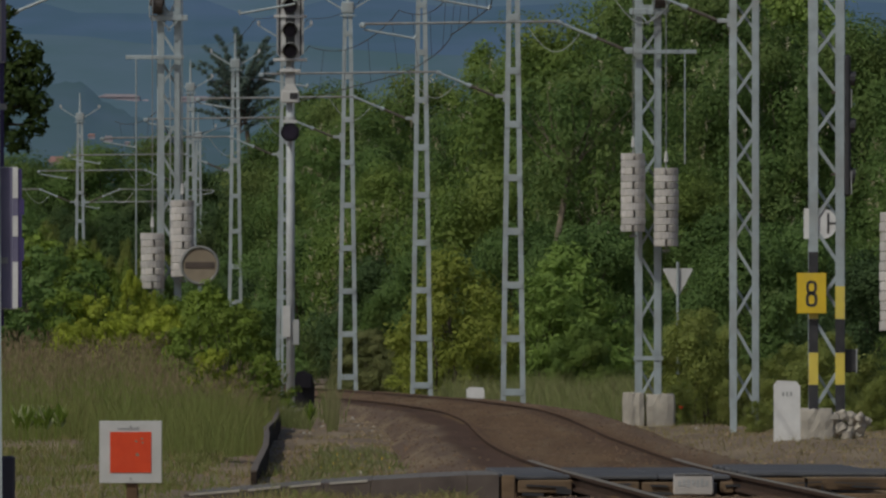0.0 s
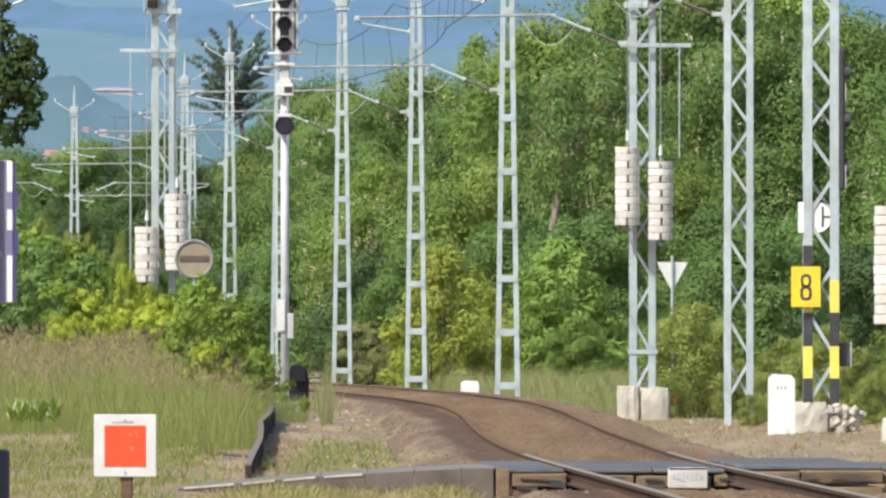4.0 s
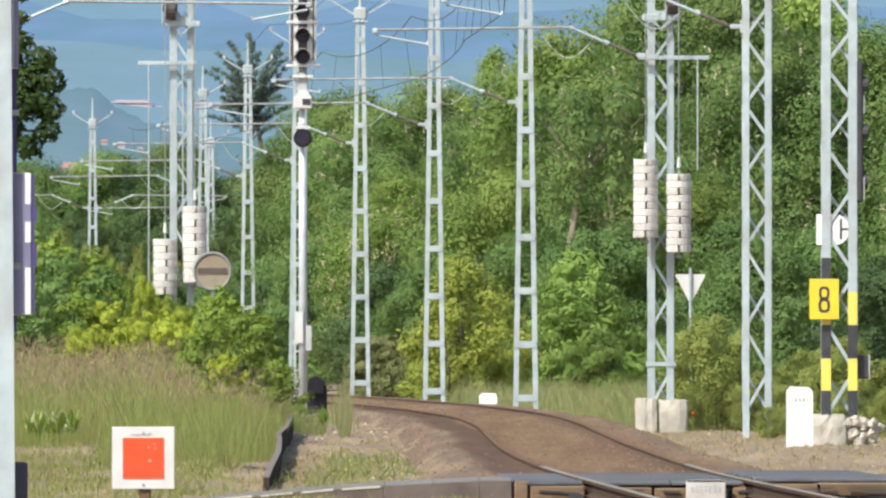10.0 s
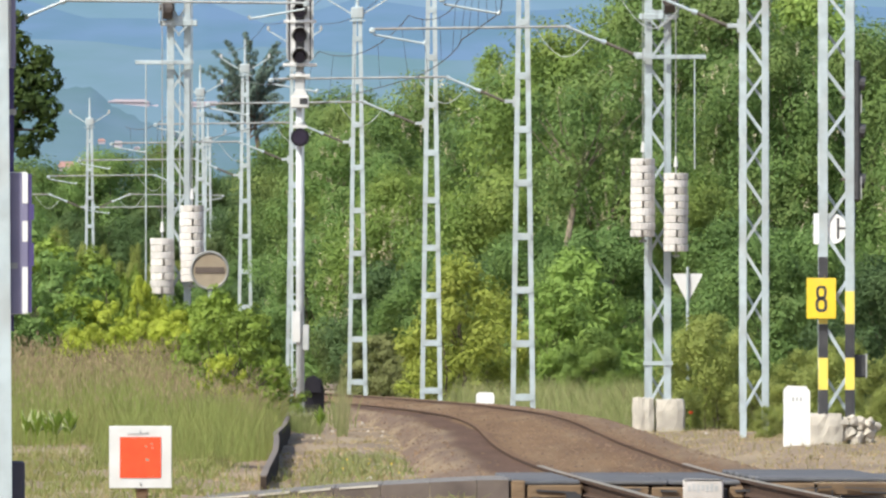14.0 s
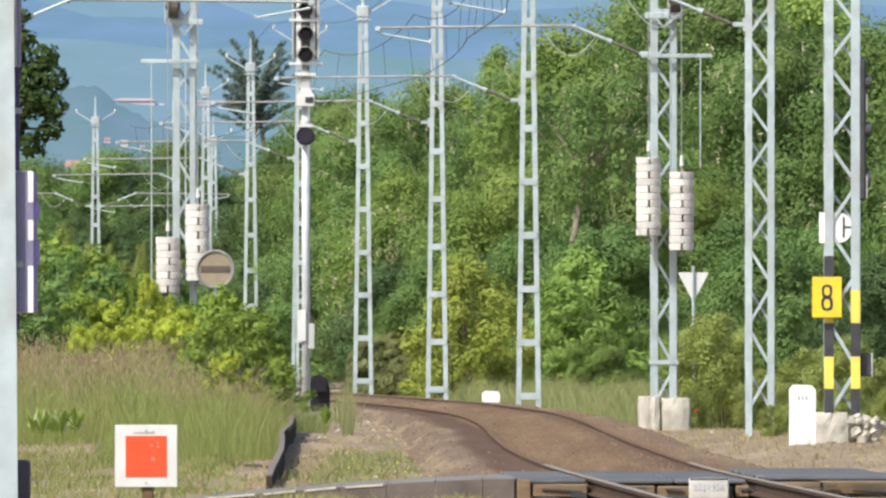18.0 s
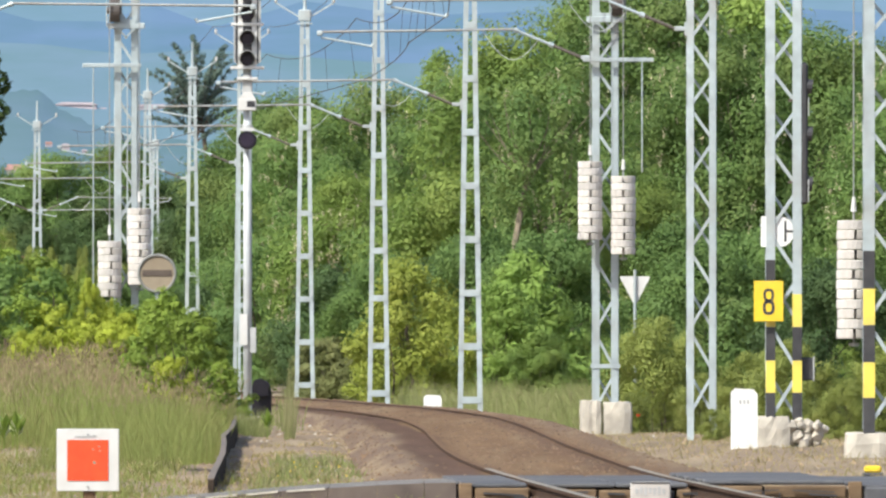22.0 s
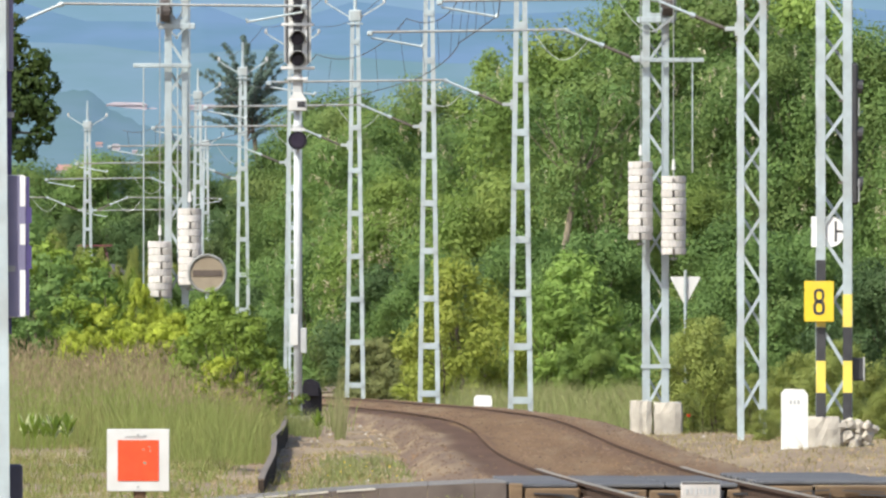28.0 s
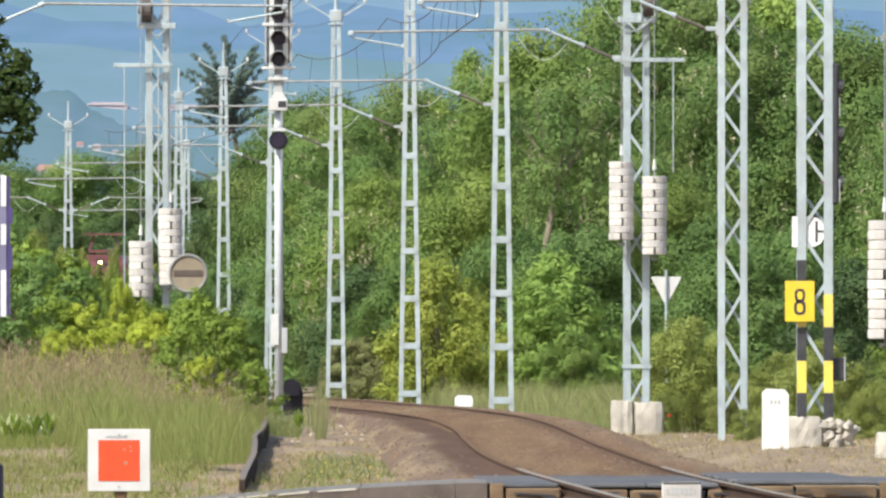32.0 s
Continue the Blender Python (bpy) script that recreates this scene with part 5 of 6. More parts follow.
# slim bushes before the second track and broad crowns behind it
for k, (src, x, y, s, sx) in enumerate([(bush_f, -8.72, 762, 0.99, 0.55), (bush_o, -9.36, 768, 2.24, 0.23), (bush_o, -9.88, 770, 1.98, 0.25), (bush_o, -10.95, 772, 2.25, 0.33), (bush_o, -11.75, 774, 2.5, 0.4), (bush_o, -10.42, 776, 2.24, 0.2), (bush_o, -8.85, 778, 2.2, 0.28), (bush_o, -8.2, 774, 1.95, 0.3),
                                       (tree_c, -32.1, 2034, 1.64, 1.2), (tree_c, -29.6, 2030, 1.46, 1.2), (tree_c, -16.5, 2044, 1.84, 1.0), (tree_c, -15.5, 2040, 1.95, 1.0), (tree_a, -27.1, 2036, 1.52, 1.2), (tree_a, -31.0, 2038, 1.36, 1.2), (tree_a, -34.0, 2036, 1.46, 1.2), (tree_c, -24.2, 2030, 1.66, 1.2), (tree_c, -21.2, 2032, 1.66, 1.2)]):
    plant(src, x, y, s, (k * 71) % 360, sx)

# a half bare tree whose pale limbs show at the front of the wood
bare = thing("half_bare_tree", on_ground(3.0, 596), "half bare tree with pale dead limbs before the wood", "tree")
q = Shape()
limb(q, (0, 0, -0.3), (0.2, 0, 5.6), 0.10, 0.06)
part("trunk", q, BARK_PALE, bare)
for i in range(12):
    a = -1.0 + 2.0 * i / 11
    q = Shape()
    z0 = 5.1 + 0.12 * (i % 4)
    limb(q, (0.2, 0, z0), (0.2 + 1.5 * math.sin(a) + 0.2 * math.sin(i * 3), -0.6 + 0.3 * (i % 3), z0 + 0.9 + 0.9 * math.cos(a)), 0.022, 0.007, 5)
    part("limb", q, BARK_PALE, bare)
part("crown", leaf_cloud([(1.1 * math.sin(k * 2.1), -0.5 + 0.2 * (k % 3), 4.9 + 0.19 * k, 0.38) for k in range(13)], 3600, 0.06, "bare_crown"), LEAF_WOOD, bare)

# a lone thin tree above the line, and the dark tree that reaches in from the side
lone = thing("slender_tree", on_ground(-7.45, 955), "thin open tree standing above the tree line", "tree")
s = Shape()
limb(s, (0, 0, -0.3), (0.15, 0, 10.4), 0.2, 0.07)
part("trunk", s, BARK, lone)
tufts = []
for i in range(44):
    a, z0 = i * 2.4, 9.0 + 0.034 * i
    out, up = 0.9 + 1.0 * ((i * 7) % 10) / 10, 0.6 + 2.5 * ((i * 3) % 11) / 11
    q, last = Shape(), None
    for k in range(9):
        # each limb rises, then arches over at its tip
        f = k / 8
        p = (0.1 + out * f * math.cos(a), 0.7 * f * math.sin(a), z0 + up * (1.25 * f - 0.35 * f * f * f))
        if last:
            q.tube(last, p, 0.035 * (1.1 - f) + 0.006, 0.035 * (1.0 - f) + 0.006, 5)
        last = p
        if k > 1:
            tufts.append((*p, 0.09 + 0.13 * f * (1.15 - f)))
    part("limb", q, BARK, lone)
part("crown", leaf_cloud(tufts, 12000, 0.085, "lone_crown", slim=0.22), LEAF_GREY, lone)
side_tree = thing("large_leaved_tree", on_ground(-6.75, 300), "dark broadleaved tree reaching in beside the pole", "tree")
s = Shape()
limb(s, (0, 0, -0.3), (0.3, 0, 4.2), 0.22, 0.12, 10)
limb(s, (0.3, 0, 4.0), (1.6, 0, 6.0), 0.10, 0.04)
part("trunk", s, BARK, side_tree)
side_blobs = [(1.95, 0, 4.86, 0.18), (2.05, 0, 4.62, 0.19), (1.72, 0, 5.08, 0.14), (1.71, 0, 5.36, 0.10), (1.73, 0, 5.62, 0.09), (2.03, 0, 4.26, 0.19), (1.82, 0, 4.72, 0.13), (1.92, 0, 4.38, 0.20), (2.02, 0, 4.02, 0.16), (1.78, 0, 3.84, 0.18), (1.66, 0, 4.35, 0.30), (1.62, 0, 5.15, 0.12), (1.56, 0, 5.6, 0.15), (1.4, 0.1, 4.0, 0.3), (1.64, 0, 4.95, 0.16), (1.74, 0, 4.58, 0.2), (1.52, 0, 4.08, 0.22), (1.5, 0, 4.62, 0.24), (1.3, 0.1, 4.8, 0.4), (1.2, 0.3, 5.5, 0.4), (0.8, 0.2, 4.6, 0.6), (0.5, 0, 5.6, 0.7), (-0.4, 0, 5.2, 0.8), (0, 0, 6.4, 0.9)]
for b in side_blobs:
    q = Shape()
    limb(q, (0.3 + b[0] * 0.3, 0, 3.9 + (b[2] - 4) * 0.5), b[:3], 0.04, 0.008, 5)
    part("limb", q, BARK, side_tree)
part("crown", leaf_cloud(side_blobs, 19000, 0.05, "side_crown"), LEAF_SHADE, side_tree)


def blades(name, label, mat, n, area, height, width, lean=0.25, kind="stuff", category="grass", keep=None, head=0.0):
    """Loose blades of grass: area is x0, x1, y0, y1."""
    x = area[0] + (area[1] - area[0]) * rng.random(n)
    y = area[2] + (area[3] - area[2]) * rng.random(n)
    if keep is not None:
        ok = keep(x, y)
        x, y = x[ok], y[ok]
    n = len(x)
    z = ground_z(x, y) - 0.02
    h = height[0] + (height[1] - height[0]) * rng.random(n) ** 1.3
    h *= 0.8 + 0.25 * wave(x * 2.2, y * 1.4, 1.0)
    w = width * (0.6 + 0.8 * rng.random(n))
    ax, ay = lean * h * rng.normal(size=n), lean * h * rng.normal(size=n)
    p0 = np.stack([x - w, y, z], 1)
    p1 = np.stack([x + w, y + 0.3 * w, z], 1)
    m1 = np.stack([x + ax * 0.35 + w * 0.8, y + ay * 0.35, z + h * 0.6], 1)
    m0 = np.stack([x + ax * 0.35 - w * 0.8, y + ay * 0.35, z + h * 0.6], 1)
    if head:
        z0 = z + h
        c = np.stack([x + ax, y + ay, z0], 1)
        e = np.stack([w * 1.3, w * 0, w * 0], 1)
        u = np.stack([ax * 0.15, ay * 0.15, head * (0.6 + 0.8 * rng.random(n))], 1)
        quad = np.stack([c - u * 0.2, c + e + u * 0.35, c + u, c - e + u * 0.35], 1)
        return tagged(part(name, array_mesh(name, quad.reshape(-1, 3), 4), mat), label, category, kind=kind)
    tip = np.stack([x + ax, y + ay, z + h], 1)
    quad = np.stack([p0, p1, m1, m0], 1).reshape(-1, 3)
    top = np.stack([m0, m1, tip + np.array([0.001, 0, 0]), tip], 1).reshape(-1, 3)
    both = np.concatenate([quad.reshape(n, 4, 3), top.reshape(n, 4, 3)], 1).reshape(-1, 3)
    return tagged(part(name, array_mesh(name, both, 4), mat), label, category, kind=kind)


def bank(x, y):
    return x < -2.35 - (y - 320) * 0.003 + 0.15 * np.sin(y * 0.2)


blades("tall_grass", "tall green meadow grass on the bank", GRASS, 110000, (-9.5, -1.9, 296, 408), (0.35, 0.85), 0.0030, keep=lambda x, y: bank(x, y) & (rng.random(len(x)) < ease(y, 294, 345)) & ((x > -4.3) | (y > 336)))
blades("grass_seed_heads", "brown seed heads over the tall grass", SEED, 30000, (-9.5, -2.6, 335, 408), (0.45, 0.95), 0.0042, keep=lambda x, y: bank(x, y) & (rng.random(len(x)) < ease(y, 330, 385)), head=0.085)
blades("short_grass", "short dry grass and weeds beside the track", STRAW, 20000, (-7.5, 0.6, 200, 345), (0.03, 0.17), 0.0035, lean=0.5, keep=lambda x, y: (x < track_x(y) - 1.9) & ((x < -2.5) | (y < 290) & (wave(x * 3, y, 1.2) > -0.2)))
blades("green_weeds", "low green weeds beside the track", GRASS, 30000, (-7.5, 0.6, 200, 345), (0.04, 0.22), 0.004, lean=0.5, keep=lambda x, y: (x < track_x(y) - 2.0) & ((x < -2.5) & (wave(x * 2.5, y * 1.3, 1.0) > -0.3) | (y < 290) & (wave(x * 2.5, y * 1.3, 1.0) > 0.25)))
blades("verge_grass", "pale dry grass on the far verge", STRAW, 9000, (2.6, 9.0, 255, 420), (0.02, 0.13), 0.004, lean=0.5, keep=lambda x, y: x > track_x(y) + 2.0)
blades("pale_tall_grass", "pale tall grass in front of the wood", GRASS_PALE, 34000, (-1.8, 7.5, 425, 560), (0.3, 0.85), 0.005, keep=lambda x, y: x > track_x(y) + 2.3)
blades("wood_edge_grass", "tall grass along the curve of the track", GRASS_PALE, 9000, (-12, 0.0, 430, 640), (0.4, 0.9), 0.010, keep=lambda x, y: x < track_x(y) - 2.3)


def pebbles(name, label, mat, n, place, size, category="stones"):
    """Loose stones of seven corners, half sunk: place gives x, y and z."""
    x, y, z = place(n)
    n = len(x)
    r = size[0] + (size[1] - size[0]) * rng.random(n) ** 2
    base = np.array([(1, 0, 0), (0.2, 0.95, 0), (-0.9, 0.5, 0), (-0.7, -0.7, 0), (0.4, -0.9, 0), (0.15, 0.1, 0.75), (-0.3, -0.1, 0.6)])
    a = rng.random(n) * 6.283
    pts = np.repeat(base[None], n, 0) * (0.75 + 0.5 * rng.random((n, 7, 1)))
    px = pts[..., 0] * np.cos(a)[:, None] - pts[..., 1] * np.sin(a)[:, None]
    py = pts[..., 0] * np.sin(a)[:, None] + pts[..., 1] * np.cos(a)[:, None]
    v = np.stack([px * r[:, None] + x[:, None], py * r[:, None] + y[:, None], pts[..., 2] * r[:, None] + z[:, None]], -1)
    tri = [(0, 1, 5), (1, 2, 6), (1, 6, 5), (2, 3, 6), (3, 4, 6), (4, 5, 6), (4, 0, 5)]
    k = np.arange(n)[:, None, None] * 7 + np.array(tri)[None]
    m = bpy.data.meshes.new(name)
    m.from_pydata(v.reshape(-1, 3).tolist(), [], k.reshape(-1, 3).tolist())
    return tagged(part(name, m, mat), label, category, kind="stuff")


def on_bed(n):
    y = 195 + 400 * rng.random(n) ** 1.3
    dx = rng.uniform(-2.2, 2.2, n)
    ok = (np.abs(np.abs(dx) - 0.753) > 0.1) & ((dx < -1.3) | (dx > -0.753) | (rng.random(n) < 0.12)) & ((y < 236.5) | (y > 252.5))
    return dx[ok] + track_x(y[ok]), y[ok], bed_z(dx[ok], y[ok])


def on_soil(n):
    y = 195 + 260 * rng.random(n) ** 1.2
    x = np.where(rng.random(n) < 0.7, track_x(y) - 1.9 - 3.2 * rng.random(n) ** 1.5, track_x(y) + 1.9 + 4 * rng.random(n))
    ok = (y < 236) | (y > 262) | (x < -0.8)
    return x[ok], y[ok], ground_z(x[ok], y[ok])


pebbles("ballast_stones", "loose rust-brown ballast stones between the rails", BALLAST, 12000, on_bed, (0.010, 0.032))
pebbles("loose_stones", "loose grey-brown stones and clods beside the track", STONE, 5000, on_soil, (0.012, 0.05))
pebbles("pale_rubble", "pale rubble on the ground beside the track", CONCRETE, 160, on_soil, (0.015, 0.05))
blades("yellow_flowers", "tiny yellow flowers scattered in the trackside grass", YELLOW, 26, (-1.2, 0.1, 266, 296), (0.08, 0.18), 0.006, lean=0.3, category="flowers", head=0.018)
blades("soil_weeds", "thin yellow-green weeds on the soil beside the ballast", GRASS_PALE, 5200, (-1.5, 0.7, 258, 330), (0.04, 0.2), 0.005, lean=0.4, keep=lambda x, y: (x < track_x(y) - 1.75) & (wave(x * 2.6, y * 0.5, 1.1) + 0.5 * rng.random(len(x)) > 0.25))
blades("dry_soil_grass", "dry straw tufts on the soil beside the ballast", STRAW, 4200, (-2.2, 0.6, 255, 370), (0.03, 0.13), 0.005, lean=0.5, keep=lambda x, y: (x < track_x(y) - 1.7) & (wave(x * 3.1 + 2, y * 0.6, 1.0) > 0.0))
blades("kerb_weeds", "dry grass and weeds in front of the kerb", STRAW, 11000, (-3.2, 1.6, 196, 240), (0.03, 0.17), 0.0035, lean=0.5, keep=lambda x, y: (x < track_x(y) - 1.7) & (y < 224 + 13.5 * (x + 2)))
blades("grass_tuft", "tuft of tall green grass beside the track", GRASS_PALE, 240, (-1.68, -1.53, 394, 400), (0.25, 1.15), 0.004, lean=0.13, category="grass tuft")
blades("grass_tuft", "tufts of green grass at the signal's foot", GRASS_PALE, 2200, (-2.85, -2.0, 404, 415), (0.2, 0.6), 0.005, lean=0.3, category="grass tuft")
for k, (x, y, h) in enumerate(((4.02, 417, 0.28),)):
    poppy = thing("poppy", on_ground(x, y), "single red poppy in the verge grass", "flower", "")
    part("stem", Shape().tube((0, 0, -0.02), (0.02, 0, h), 0.005, n=5), LEAF_MID, poppy)
    part("petals", Shape().stack([(0.01, 0), (0.034, 0.02), (0.04, 0.045), (0.02, 0.035)], 9, (0.02, 0, h)), RED, poppy)
SLEEPER = Shape().box((0, 0, 0), (2.5, 0.25, 0.15), chamfer=0.015).mesh("sleeper")
SLEEPER.materials.append(TIMBER)
for k in range(160):
    y = 253.0 + 0.63 * k
    if not 236.4 < y < 252.4:
        part("sleeper", SLEEPER, TIMBER, track, at=pose(float(track_x(y)), y, float(rail_z(y)) - 0.133 + 0.5 * float(cant_at(y)), 0, -math.degrees(float(cant_at(y)) / 1.5), 0))

# the yellow-green shrubs on the bank
shrub_a = make_tree("shrub", "yellow-green leafy shrub on the bank", 1.8, 0.8, LEAF_YELLOW, 4600, 0.041, low=0.05, puff=0.66, lumps=26, group="bank shrubs")
shrub_c = make_tree("shrub", "dark green leafy shrub on the bank", 1.9, 0.8, LEAF_WOOD, 4200, 0.043, low=0.05, puff=0.7, lumps=26, group="bank shrubs")
shrub_b = make_tree("shrub", "green leafy shrub on the bank", 1.9, 0.8, LEAF_MID, 4800, 0.040, low=0.05, puff=0.7, lumps=26, group="bank shrubs")
SHRUBS = [(shrub_c, -6.75, 404, 0.95), (shrub_c, -6.4, 402, 0.82), (shrub_c, -6.2, 406, 1.1), (shrub_b, -5.9, 402, 0.85), (shrub_a, -5.45, 402, 0.82), (shrub_c, -5.5, 408, 1.0), (shrub_a, -5.05, 403, 0.74), (shrub_a, -4.6, 404, 0.80),
          (shrub_a, -4.25, 402, 0.80), (shrub_a, -3.85, 404, 0.80), (shrub_a, -3.5, 402, 0.85), (shrub_a, -3.3, 398, 0.9), (shrub_b, -3.15, 392, 0.8), (shrub_b, -3.6, 392, 0.9), (shrub_c, -7.0, 412, 1.3), (shrub_c, -7.4, 404, 1.1),
          (shrub_b, -3.3, 410, 0.9), (shrub_b, -2.8, 412, 0.72), (shrub_b, -4.5, 414, 0.86), (shrub_b, -5.1, 410, 0.92), (shrub_b, -8.2, 408, 1.3), (shrub_b, -3.4, 382, 1.05), (shrub_b, -3.12, 374, 0.98), (shrub_b, -3.0, 386, 1.02), (shrub_a, -3.2, 366, 0.7), (shrub_b, -2.86, 378, 0.7), (shrub_b, -3.3, 390, 0.9), (shrub_b, -2.75, 408, 0.35), (shrub_b, -6.6, 420, 1.4), (shrub_b, -5.9, 424, 1.3), (shrub_a, -4.68, 406, 0.84), (shrub_b, -4.4, 407, 0.84), (shrub_b, -4.2, 408, 0.80), (shrub_a, -3.68, 404, 0.84), (shrub_b, -3.95, 407, 0.84), (shrub_b, -5.3, 409, 0.98), (shrub_a, -5.8, 400, 0.66), (shrub_a, -4.05, 400, 0.72), (shrub_a, -4.45, 400, 0.70), (shrub_a, -4.85, 399, 0.70), (shrub_b, -6.5, 408, 1.3), (shrub_a, -3.5, 401, 0.9)]
for k, (src, x, y, s) in enumerate(SHRUBS):
    plant(src, x, y, 1.1 * s, (k * 71) % 360)

plant(shrub_a, -4.84, 405, 1.24, 40, 0.42)
plant(shrub_a, -4.62, 406, 1.05, 310, 0.5)
plant(shrub_b, -4.98, 406, 1.2, 130, 0.5)
plant(shrub_a, -3.72, 403, 1.05, 200, 0.55)

for k in range(11):
    # low bright shoots along the top of the grass
    plant(shrub_a, -5.75 + 0.24 * k, 396 + 2 * math.sin(k * 1.7), 0.66 + 0.14 * math.sin(k * 2.3), k * 53, 0.9)

# pale weeds at the foot of the bank
for k in range(9):
    x, y = -5.52 + 0.083 * k, 334.5 + 1.2 * math.sin(k * 2.3)
    if k == 8:
        x, y = -1.95, 395
    clump = thing("weed_clump", on_ground(x, y, 0.02), "upright pale-edged leafy weeds in the bank's grass", "weed", "weed clumps")
    part("stem", Shape().tube((0, 0, -0.02), (0.01, 0, 0.36), 0.008, 0.004, 5), LEAF_MID, clump)
    for i in range(15):
        a, h = i * 2.4, random.uniform(0.34, 0.54)
        w, o = random.uniform(0.026, 0.042), random.uniform(0.03, 0.10)
        c, sn, z0 = math.cos(a), math.sin(a), 0.2 + 0.012 * i
        q = Shape()
        q.add([(o * c * 0.1, o * sn * 0.1, z0 * 0.8), (o * c - w * sn, o * sn + w * c, h * 0.8), (o * c * 1.6, o * sn * 1.6, h), (o * c + w * sn, o * sn - w * c, h * 0.8), (o * c * 0.8, o * sn * 0.8, h * 0.78)],
              [(0, 1, 4), (0, 4, 3), (1, 2, 4), (4, 2, 3)])
        part("leaf", q, LEAF_PALE if i % 3 == 0 else LEAF_MID, clump)

# broken lumps at the foot of the banded mast
rubble = thing("rubble_heap", on_ground(5.32, 331.8), "heap of broken pale concrete at a mast's foot", "rubble")
for k, (x, z, r) in enumerate(((-0.12, 0.27, 0.10), (0.02, 0.31, 0.09), (0.13, 0.27, 0.09), (-0.02, 0.16, 0.11), (0.12, 0.12, 0.10), (0.23, 0.28, 0.07), (-0.15, 0.08, 0.11), (0.25, 0.16, 0.09), (0.06, 0.04, 0.10), (0.33, 0.24, 0.06), (0.22, 0.04, 0.08))):
    q = Shape().stack([(r * 0.55, -r * 0.8), (r, -r * 0.25), (r * 0.9, r * 0.3), (r * 0.45, r * 0.7)], 7)
    q.v = [(a + random.uniform(-0.25, 0.25) * r, b + random.uniform(-0.25, 0.25) * r, c + random.uniform(-0.2, 0.2) * r) for a, b, c in q.v]
    part("lump", q, CONCRETE, rubble, at=pose(x, random.uniform(-0.08, 0.08), z, 20 * k, 35 * k, 50 * k))

# far village
TILES = material("orange_tiles", (0.48, 0.28, 0.25), (0.42, 0.24, 0.215), rough=0.8)
far_building = thing("distant_building", pose(-47.0, 3771.5, 35.75), "long pale building far off in haze", "building")
part("wall", Shape().box((0, 0, -0.5), (6.2, 4, 1.9), chamfer=0.1), PINK, far_building)
part("roof", Shape().prism([(-3.3, 0.45), (3.3, 0.45), (2.4, 0.85), (-2.0, 0.9)], -2.2, 2.2), PINK, far_building)
part("annexe", Shape().box((3.7, 0, -0.75), (1.6, 3, 1.6), chamfer=0.1), PINK, far_building)
long_shed = thing("distant_building", pose(-36.0, 3772, 35.4), "low pale shed far off in haze", "building")
part("wall", Shape().box((0, 0, -0.9), (4.6, 4, 3.0)), PINK, long_shed)
part("roof", Shape().prism([(-2.5, 0.6), (2.5, 0.6), (2.1, 0.9), (-2.1, 0.9)], -2.2, 2.2), PINK, long_shed)


def distant_house(x, z, w, label, roof):
    t = thing("distant_house", pose(x, 2556, z), label, "house", "village houses")
    part("wall", Shape().box((0, 0, w * 0.1), (w * 0.9, 2.0, w * 0.4)), PINK, t)
    part("roof", Shape().prism([(-w * 0.55, w * 0.28), (w * 0.55, w * 0.28), (w * 0.34, w * 0.58), (-w * 0.34, w * 0.58)], -1.1, 1.1), roof, t)


distant_house(-38.1, 18.0, 1.8, "far house with an orange tiled roof", TILES)
distant_house(-34.6, 20.9, 0.75, "small far house with an orange roof in haze", TILES)
distant_house(-32.9, 20.6, 0.9, "small far house with a pale roof in haze", PINK)
distant_house(-31.0, 20.2, 0.6, "small far house with a pale roof in haze", PINK)


# ---- the train that comes up the second track ----
# maroon with haze mixed into its colour: darker and less saturated
MAROON = material("hazed_maroon_paint", (0.15, 0.046, 0.050), (0.12, 0.040, 0.043), scale=2, rough=0.5, stain=(0.16, 0.06, 0.05), stain_amount=0.4)
GLASS = material("dark_windscreen_glass", (0.02, 0.024, 0.028), (0.03, 0.034, 0.038), rough=0.08)
LAMP_ON = material("lit_headlamp", (0.9, 0.8, 0.6), (0.85, 0.7, 0.5), rough=0.3)
LAMP_ON.node_tree.nodes["Principled BSDF"].inputs["Emission Color"].default_value = (1.0, 0.55, 0.18, 1.0)
LAMP_ON.node_tree.nodes["Principled BSDF"].inputs["Emission Strength"].default_value = 6.5


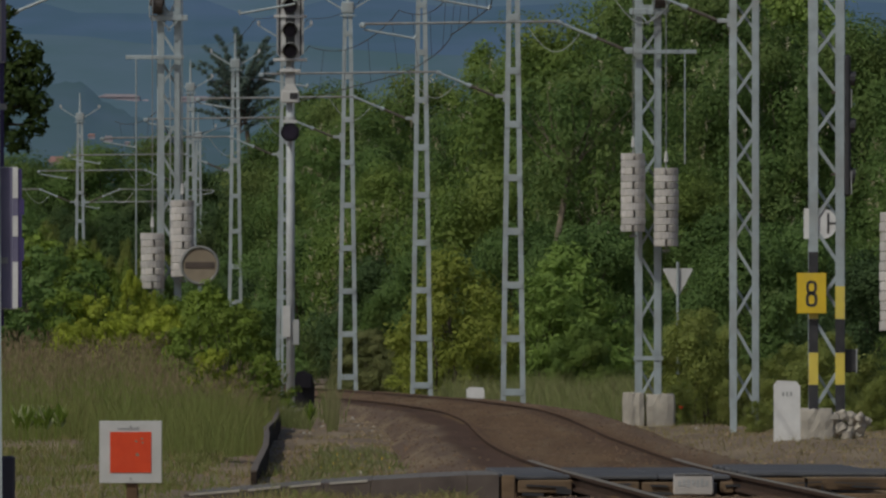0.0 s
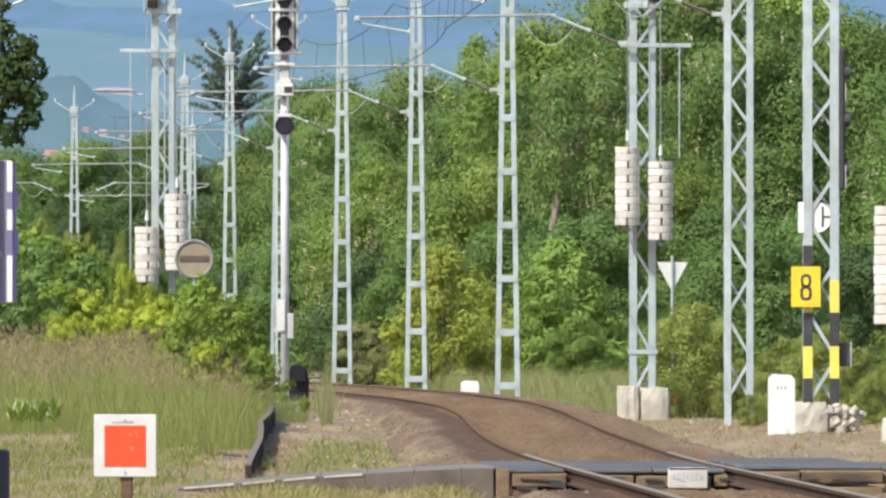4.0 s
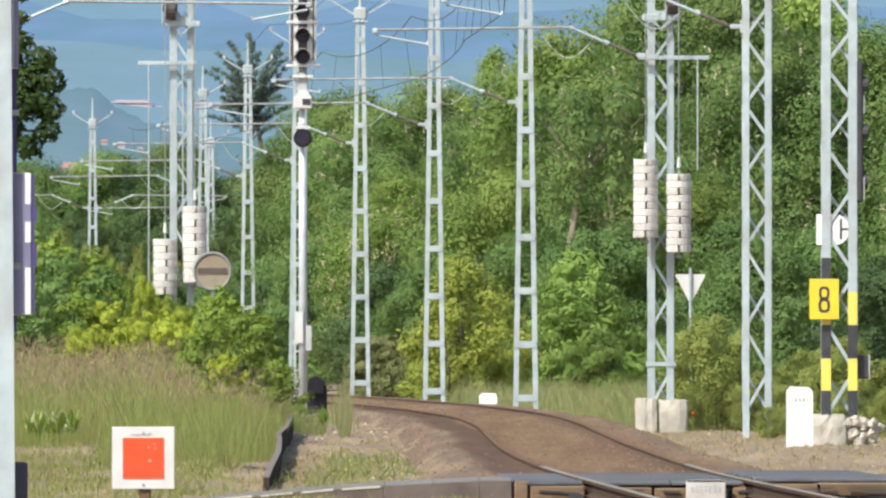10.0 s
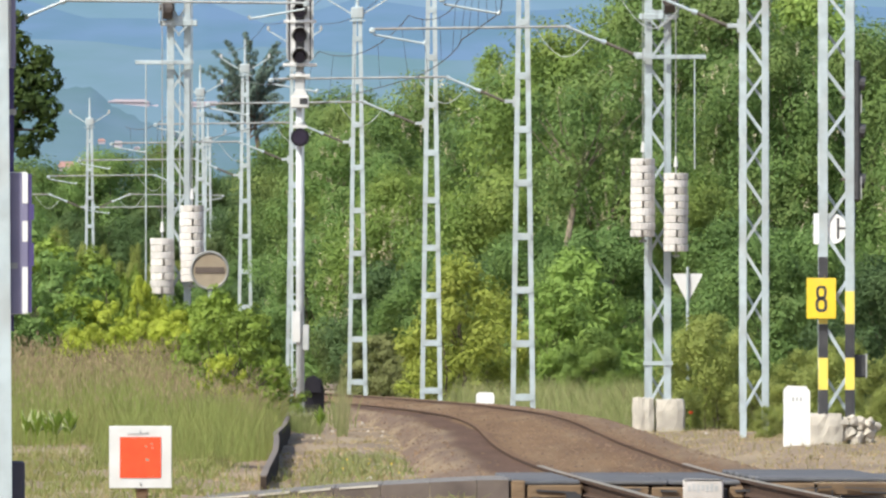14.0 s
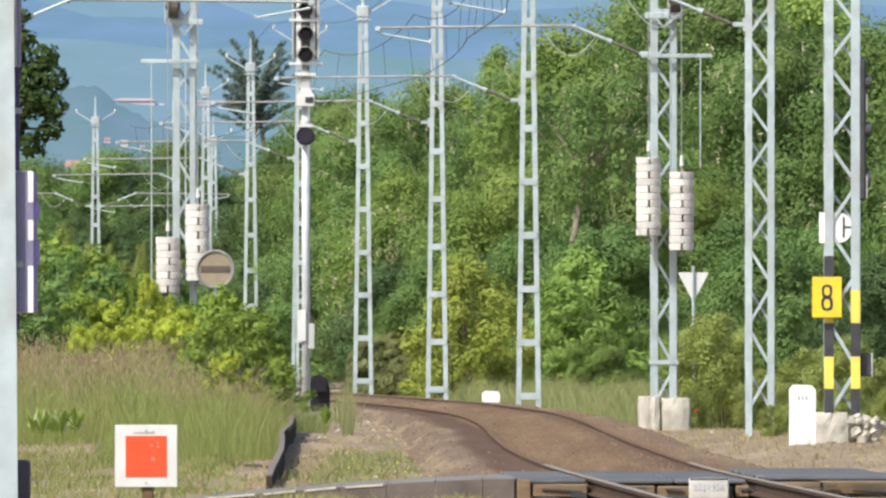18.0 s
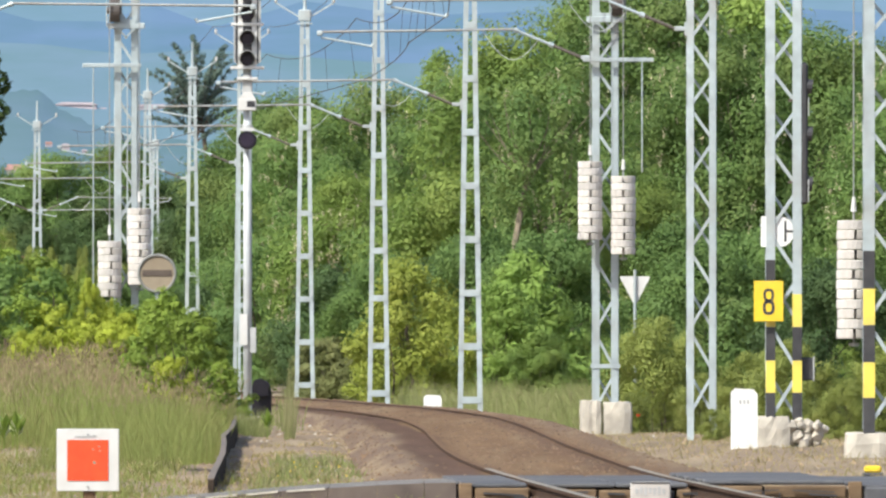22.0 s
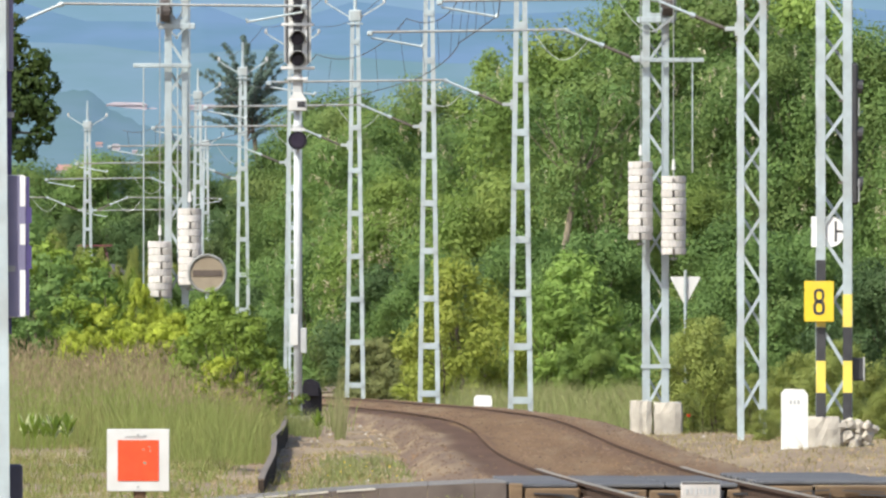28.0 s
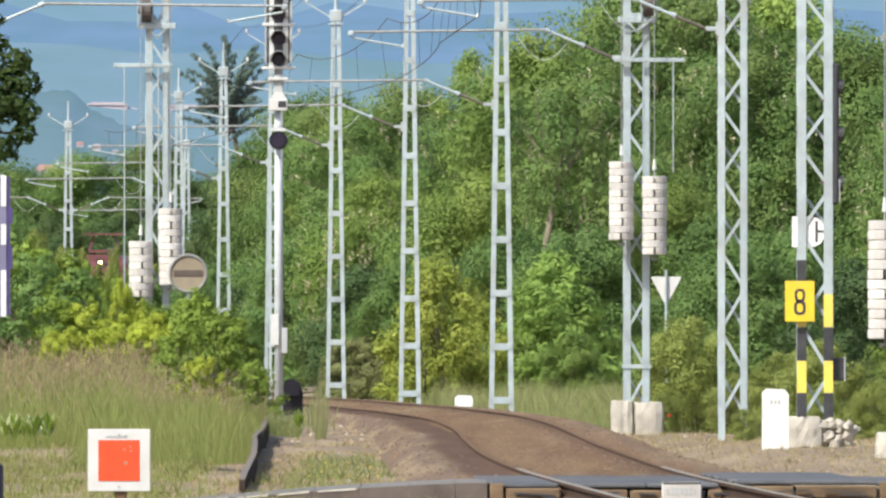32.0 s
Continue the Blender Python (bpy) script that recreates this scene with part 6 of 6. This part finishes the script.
def locomotive():
    """A boxy electric locomotive; its front buffers stand at y = 0 and it runs towards -y."""
    t = thing("locomotive", pose(second_x(1025), 1025, 0.6), "maroon electric locomotive with a lit headlamp behind bushes", "locomotive")
    outline = [(-1.45, 0.95), (1.45, 0.95), (1.5, 2.5), (1.38, 3.5), (0.95, 4.05), (-0.95, 4.05), (-1.38, 3.5), (-1.5, 2.5)]
    body = part("body", Shape().prism(outline, 0.95, 16.0), MAROON, t)
    nose = Shape()
    n = len(outline)
    nose.add([(x * f, y, 0.95 + (z - 0.95) * g) for y, f, g in ((0.5, 0.9, 0.93), (0.946, 1.0, 1.0)) for x, z in outline], [tuple(range(n)), tuple(reversed(range(n, 2 * n)))] + [((k + 1) % n, k, n + k, n + (k + 1) % n) for k in range(n)])
    cab = part("cab_front", nose, MAROON, t)
    for sx in (-1, 1):
        part("windscreen", Shape().box((sx * 0.58, 0.49, 2.95), (0.95, 0.02, 0.62), chamfer=0.008), GLASS, cab)
        lamp = part("lower_lamp", Shape().tube((sx * 0.95, 0.5, 1.62), (sx * 0.95, 0.42, 1.62), 0.17, n=16), BLACK, t, "round lamp housing")
        part("lens", Shape().tube((sx * 0.95, 0.42, 1.62), (sx * 0.95, 0.40, 1.62), 0.075, n=16), LAMP_ON, lamp, "lit yellowish lens")
        part("buffer", Shape().tube((sx * 0.875, 0.5, 1.05), (sx * 0.875, 0.06, 1.05), 0.11, n=12).tube((sx * 0.875, 0.06, 1.05), (sx * 0.875, 0.0, 1.05), 0.23, n=16), BLACK, t)
        for k in range(4):
            part("side_window", Shape().box((sx * 1.475, 2.2 + 3.6 * k, 2.95), (0.03, 1.1, 0.6), Euler((0, -sx * 0.12, 0)).to_matrix()), GLASS, body)
    top = part("top_lamp", Shape().tube((0, 0.62, 3.98), (0, 0.46, 3.98), 0.19, n=18), BLACK, t, "round lamp housing above the windscreen")
    part("lens", Shape().tube((0, 0.46, 3.98), (0, 0.43, 3.98), 0.075, n=18), LAMP_ON, top, "lit yellowish lens")
    part("light_band", Shape().box((0, 0.50, 2.1), (2.62, 0.03, 0.22)), CONCRETE, cab, "faded pale band across the front")
    part("buffer_beam", Shape().box((0, 0.7, 0.98), (2.8, 0.36, 0.42), chamfer=0.02), RUST, t)
    part("roof", Shape().prism([(-0.9, 4.05), (0.9, 4.05), (0.7, 4.3), (-0.7, 4.3)], 1.3, 15.6), MAROON, t)
    for y in (2.4, 5.6):
        part("roof_insulator", Shape().stack([(0.10, 4.28), (0.16, 4.34), (0.10, 4.42), (0.16, 4.48), (0.10, 4.58)], 10, (0.35, y, 0)), CERAMIC, t)
    pan = part("pantograph", Shape().beam((-0.6, 4.2, 4.45), (-0.5, 5.4, 4.85), 0.09, 0.09).beam((0.6, 4.2, 4.45), (0.5, 5.4, 4.85), 0.09, 0.09).beam((-0.5, 5.4, 4.85), (-0.4, 4.4, 5.12), 0.07, 0.07).beam((0.5, 5.4, 4.85), (0.4, 4.4, 5.12), 0.07, 0.07).beam((-0.6, 4.2, 4.45), (0.6, 4.2, 4.45), 0.1, 0.1), MAROON, t, "red painted pantograph")
    part("collector_bar", Shape().beam((-0.8, 4.4, 5.14), (0.8, 4.4, 5.14), 0.07, 0.25), MAROON, pan)
    for y in (3.6, 12.6):
        bogie = part("bogie", Shape().box((0, y, 0.68), (2.5, 4.2, 0.4), chamfer=0.05), BLACK, t)
        for dy in (-1.3, 1.3):
            for sx in (-1, 1):
                part("wheel", Shape().tube((sx * 0.68, y + dy, 0.5), (sx * 0.81, y + dy, 0.5), 0.5, n=20), RUST, bogie)
    return t


train = locomotive()

SWAY = [o for o in bpy.data.objects if o.parent is None and o.name.split(".")[0] == "shrub"]


def motions():
    """The locomotive comes nearer up its track, and the wind rocks the shrubs on the bank a little."""
    walk(train, [(t, pose(second_x(y), y, 0.6, 0, 0, -1.31)) for t, y in ((0.0, 1890.0), (7.0, 1708.0), (14.0, 1522.0), (21.0, 1337.0), (28.0, 1150.0), (30.0, 1088.0), (31.0, 1056.5), (32.0, 1025.0))])
    for k, ob in enumerate(SWAY):
        rest = Matrix.LocRotScale(ob.location, ob.matrix_basis.to_quaternion(), None)
        rows = []
        for i in range(33):
            a = 0.45 * math.sin(i * 1.9 + k) + 0.35 * math.sin(i * 0.83 + 2.1 * k)
            rows.append((float(i), rest @ pose(0, 0, 0, 0.5 * a, a, 0)))
        walk(ob, rows)


motions()
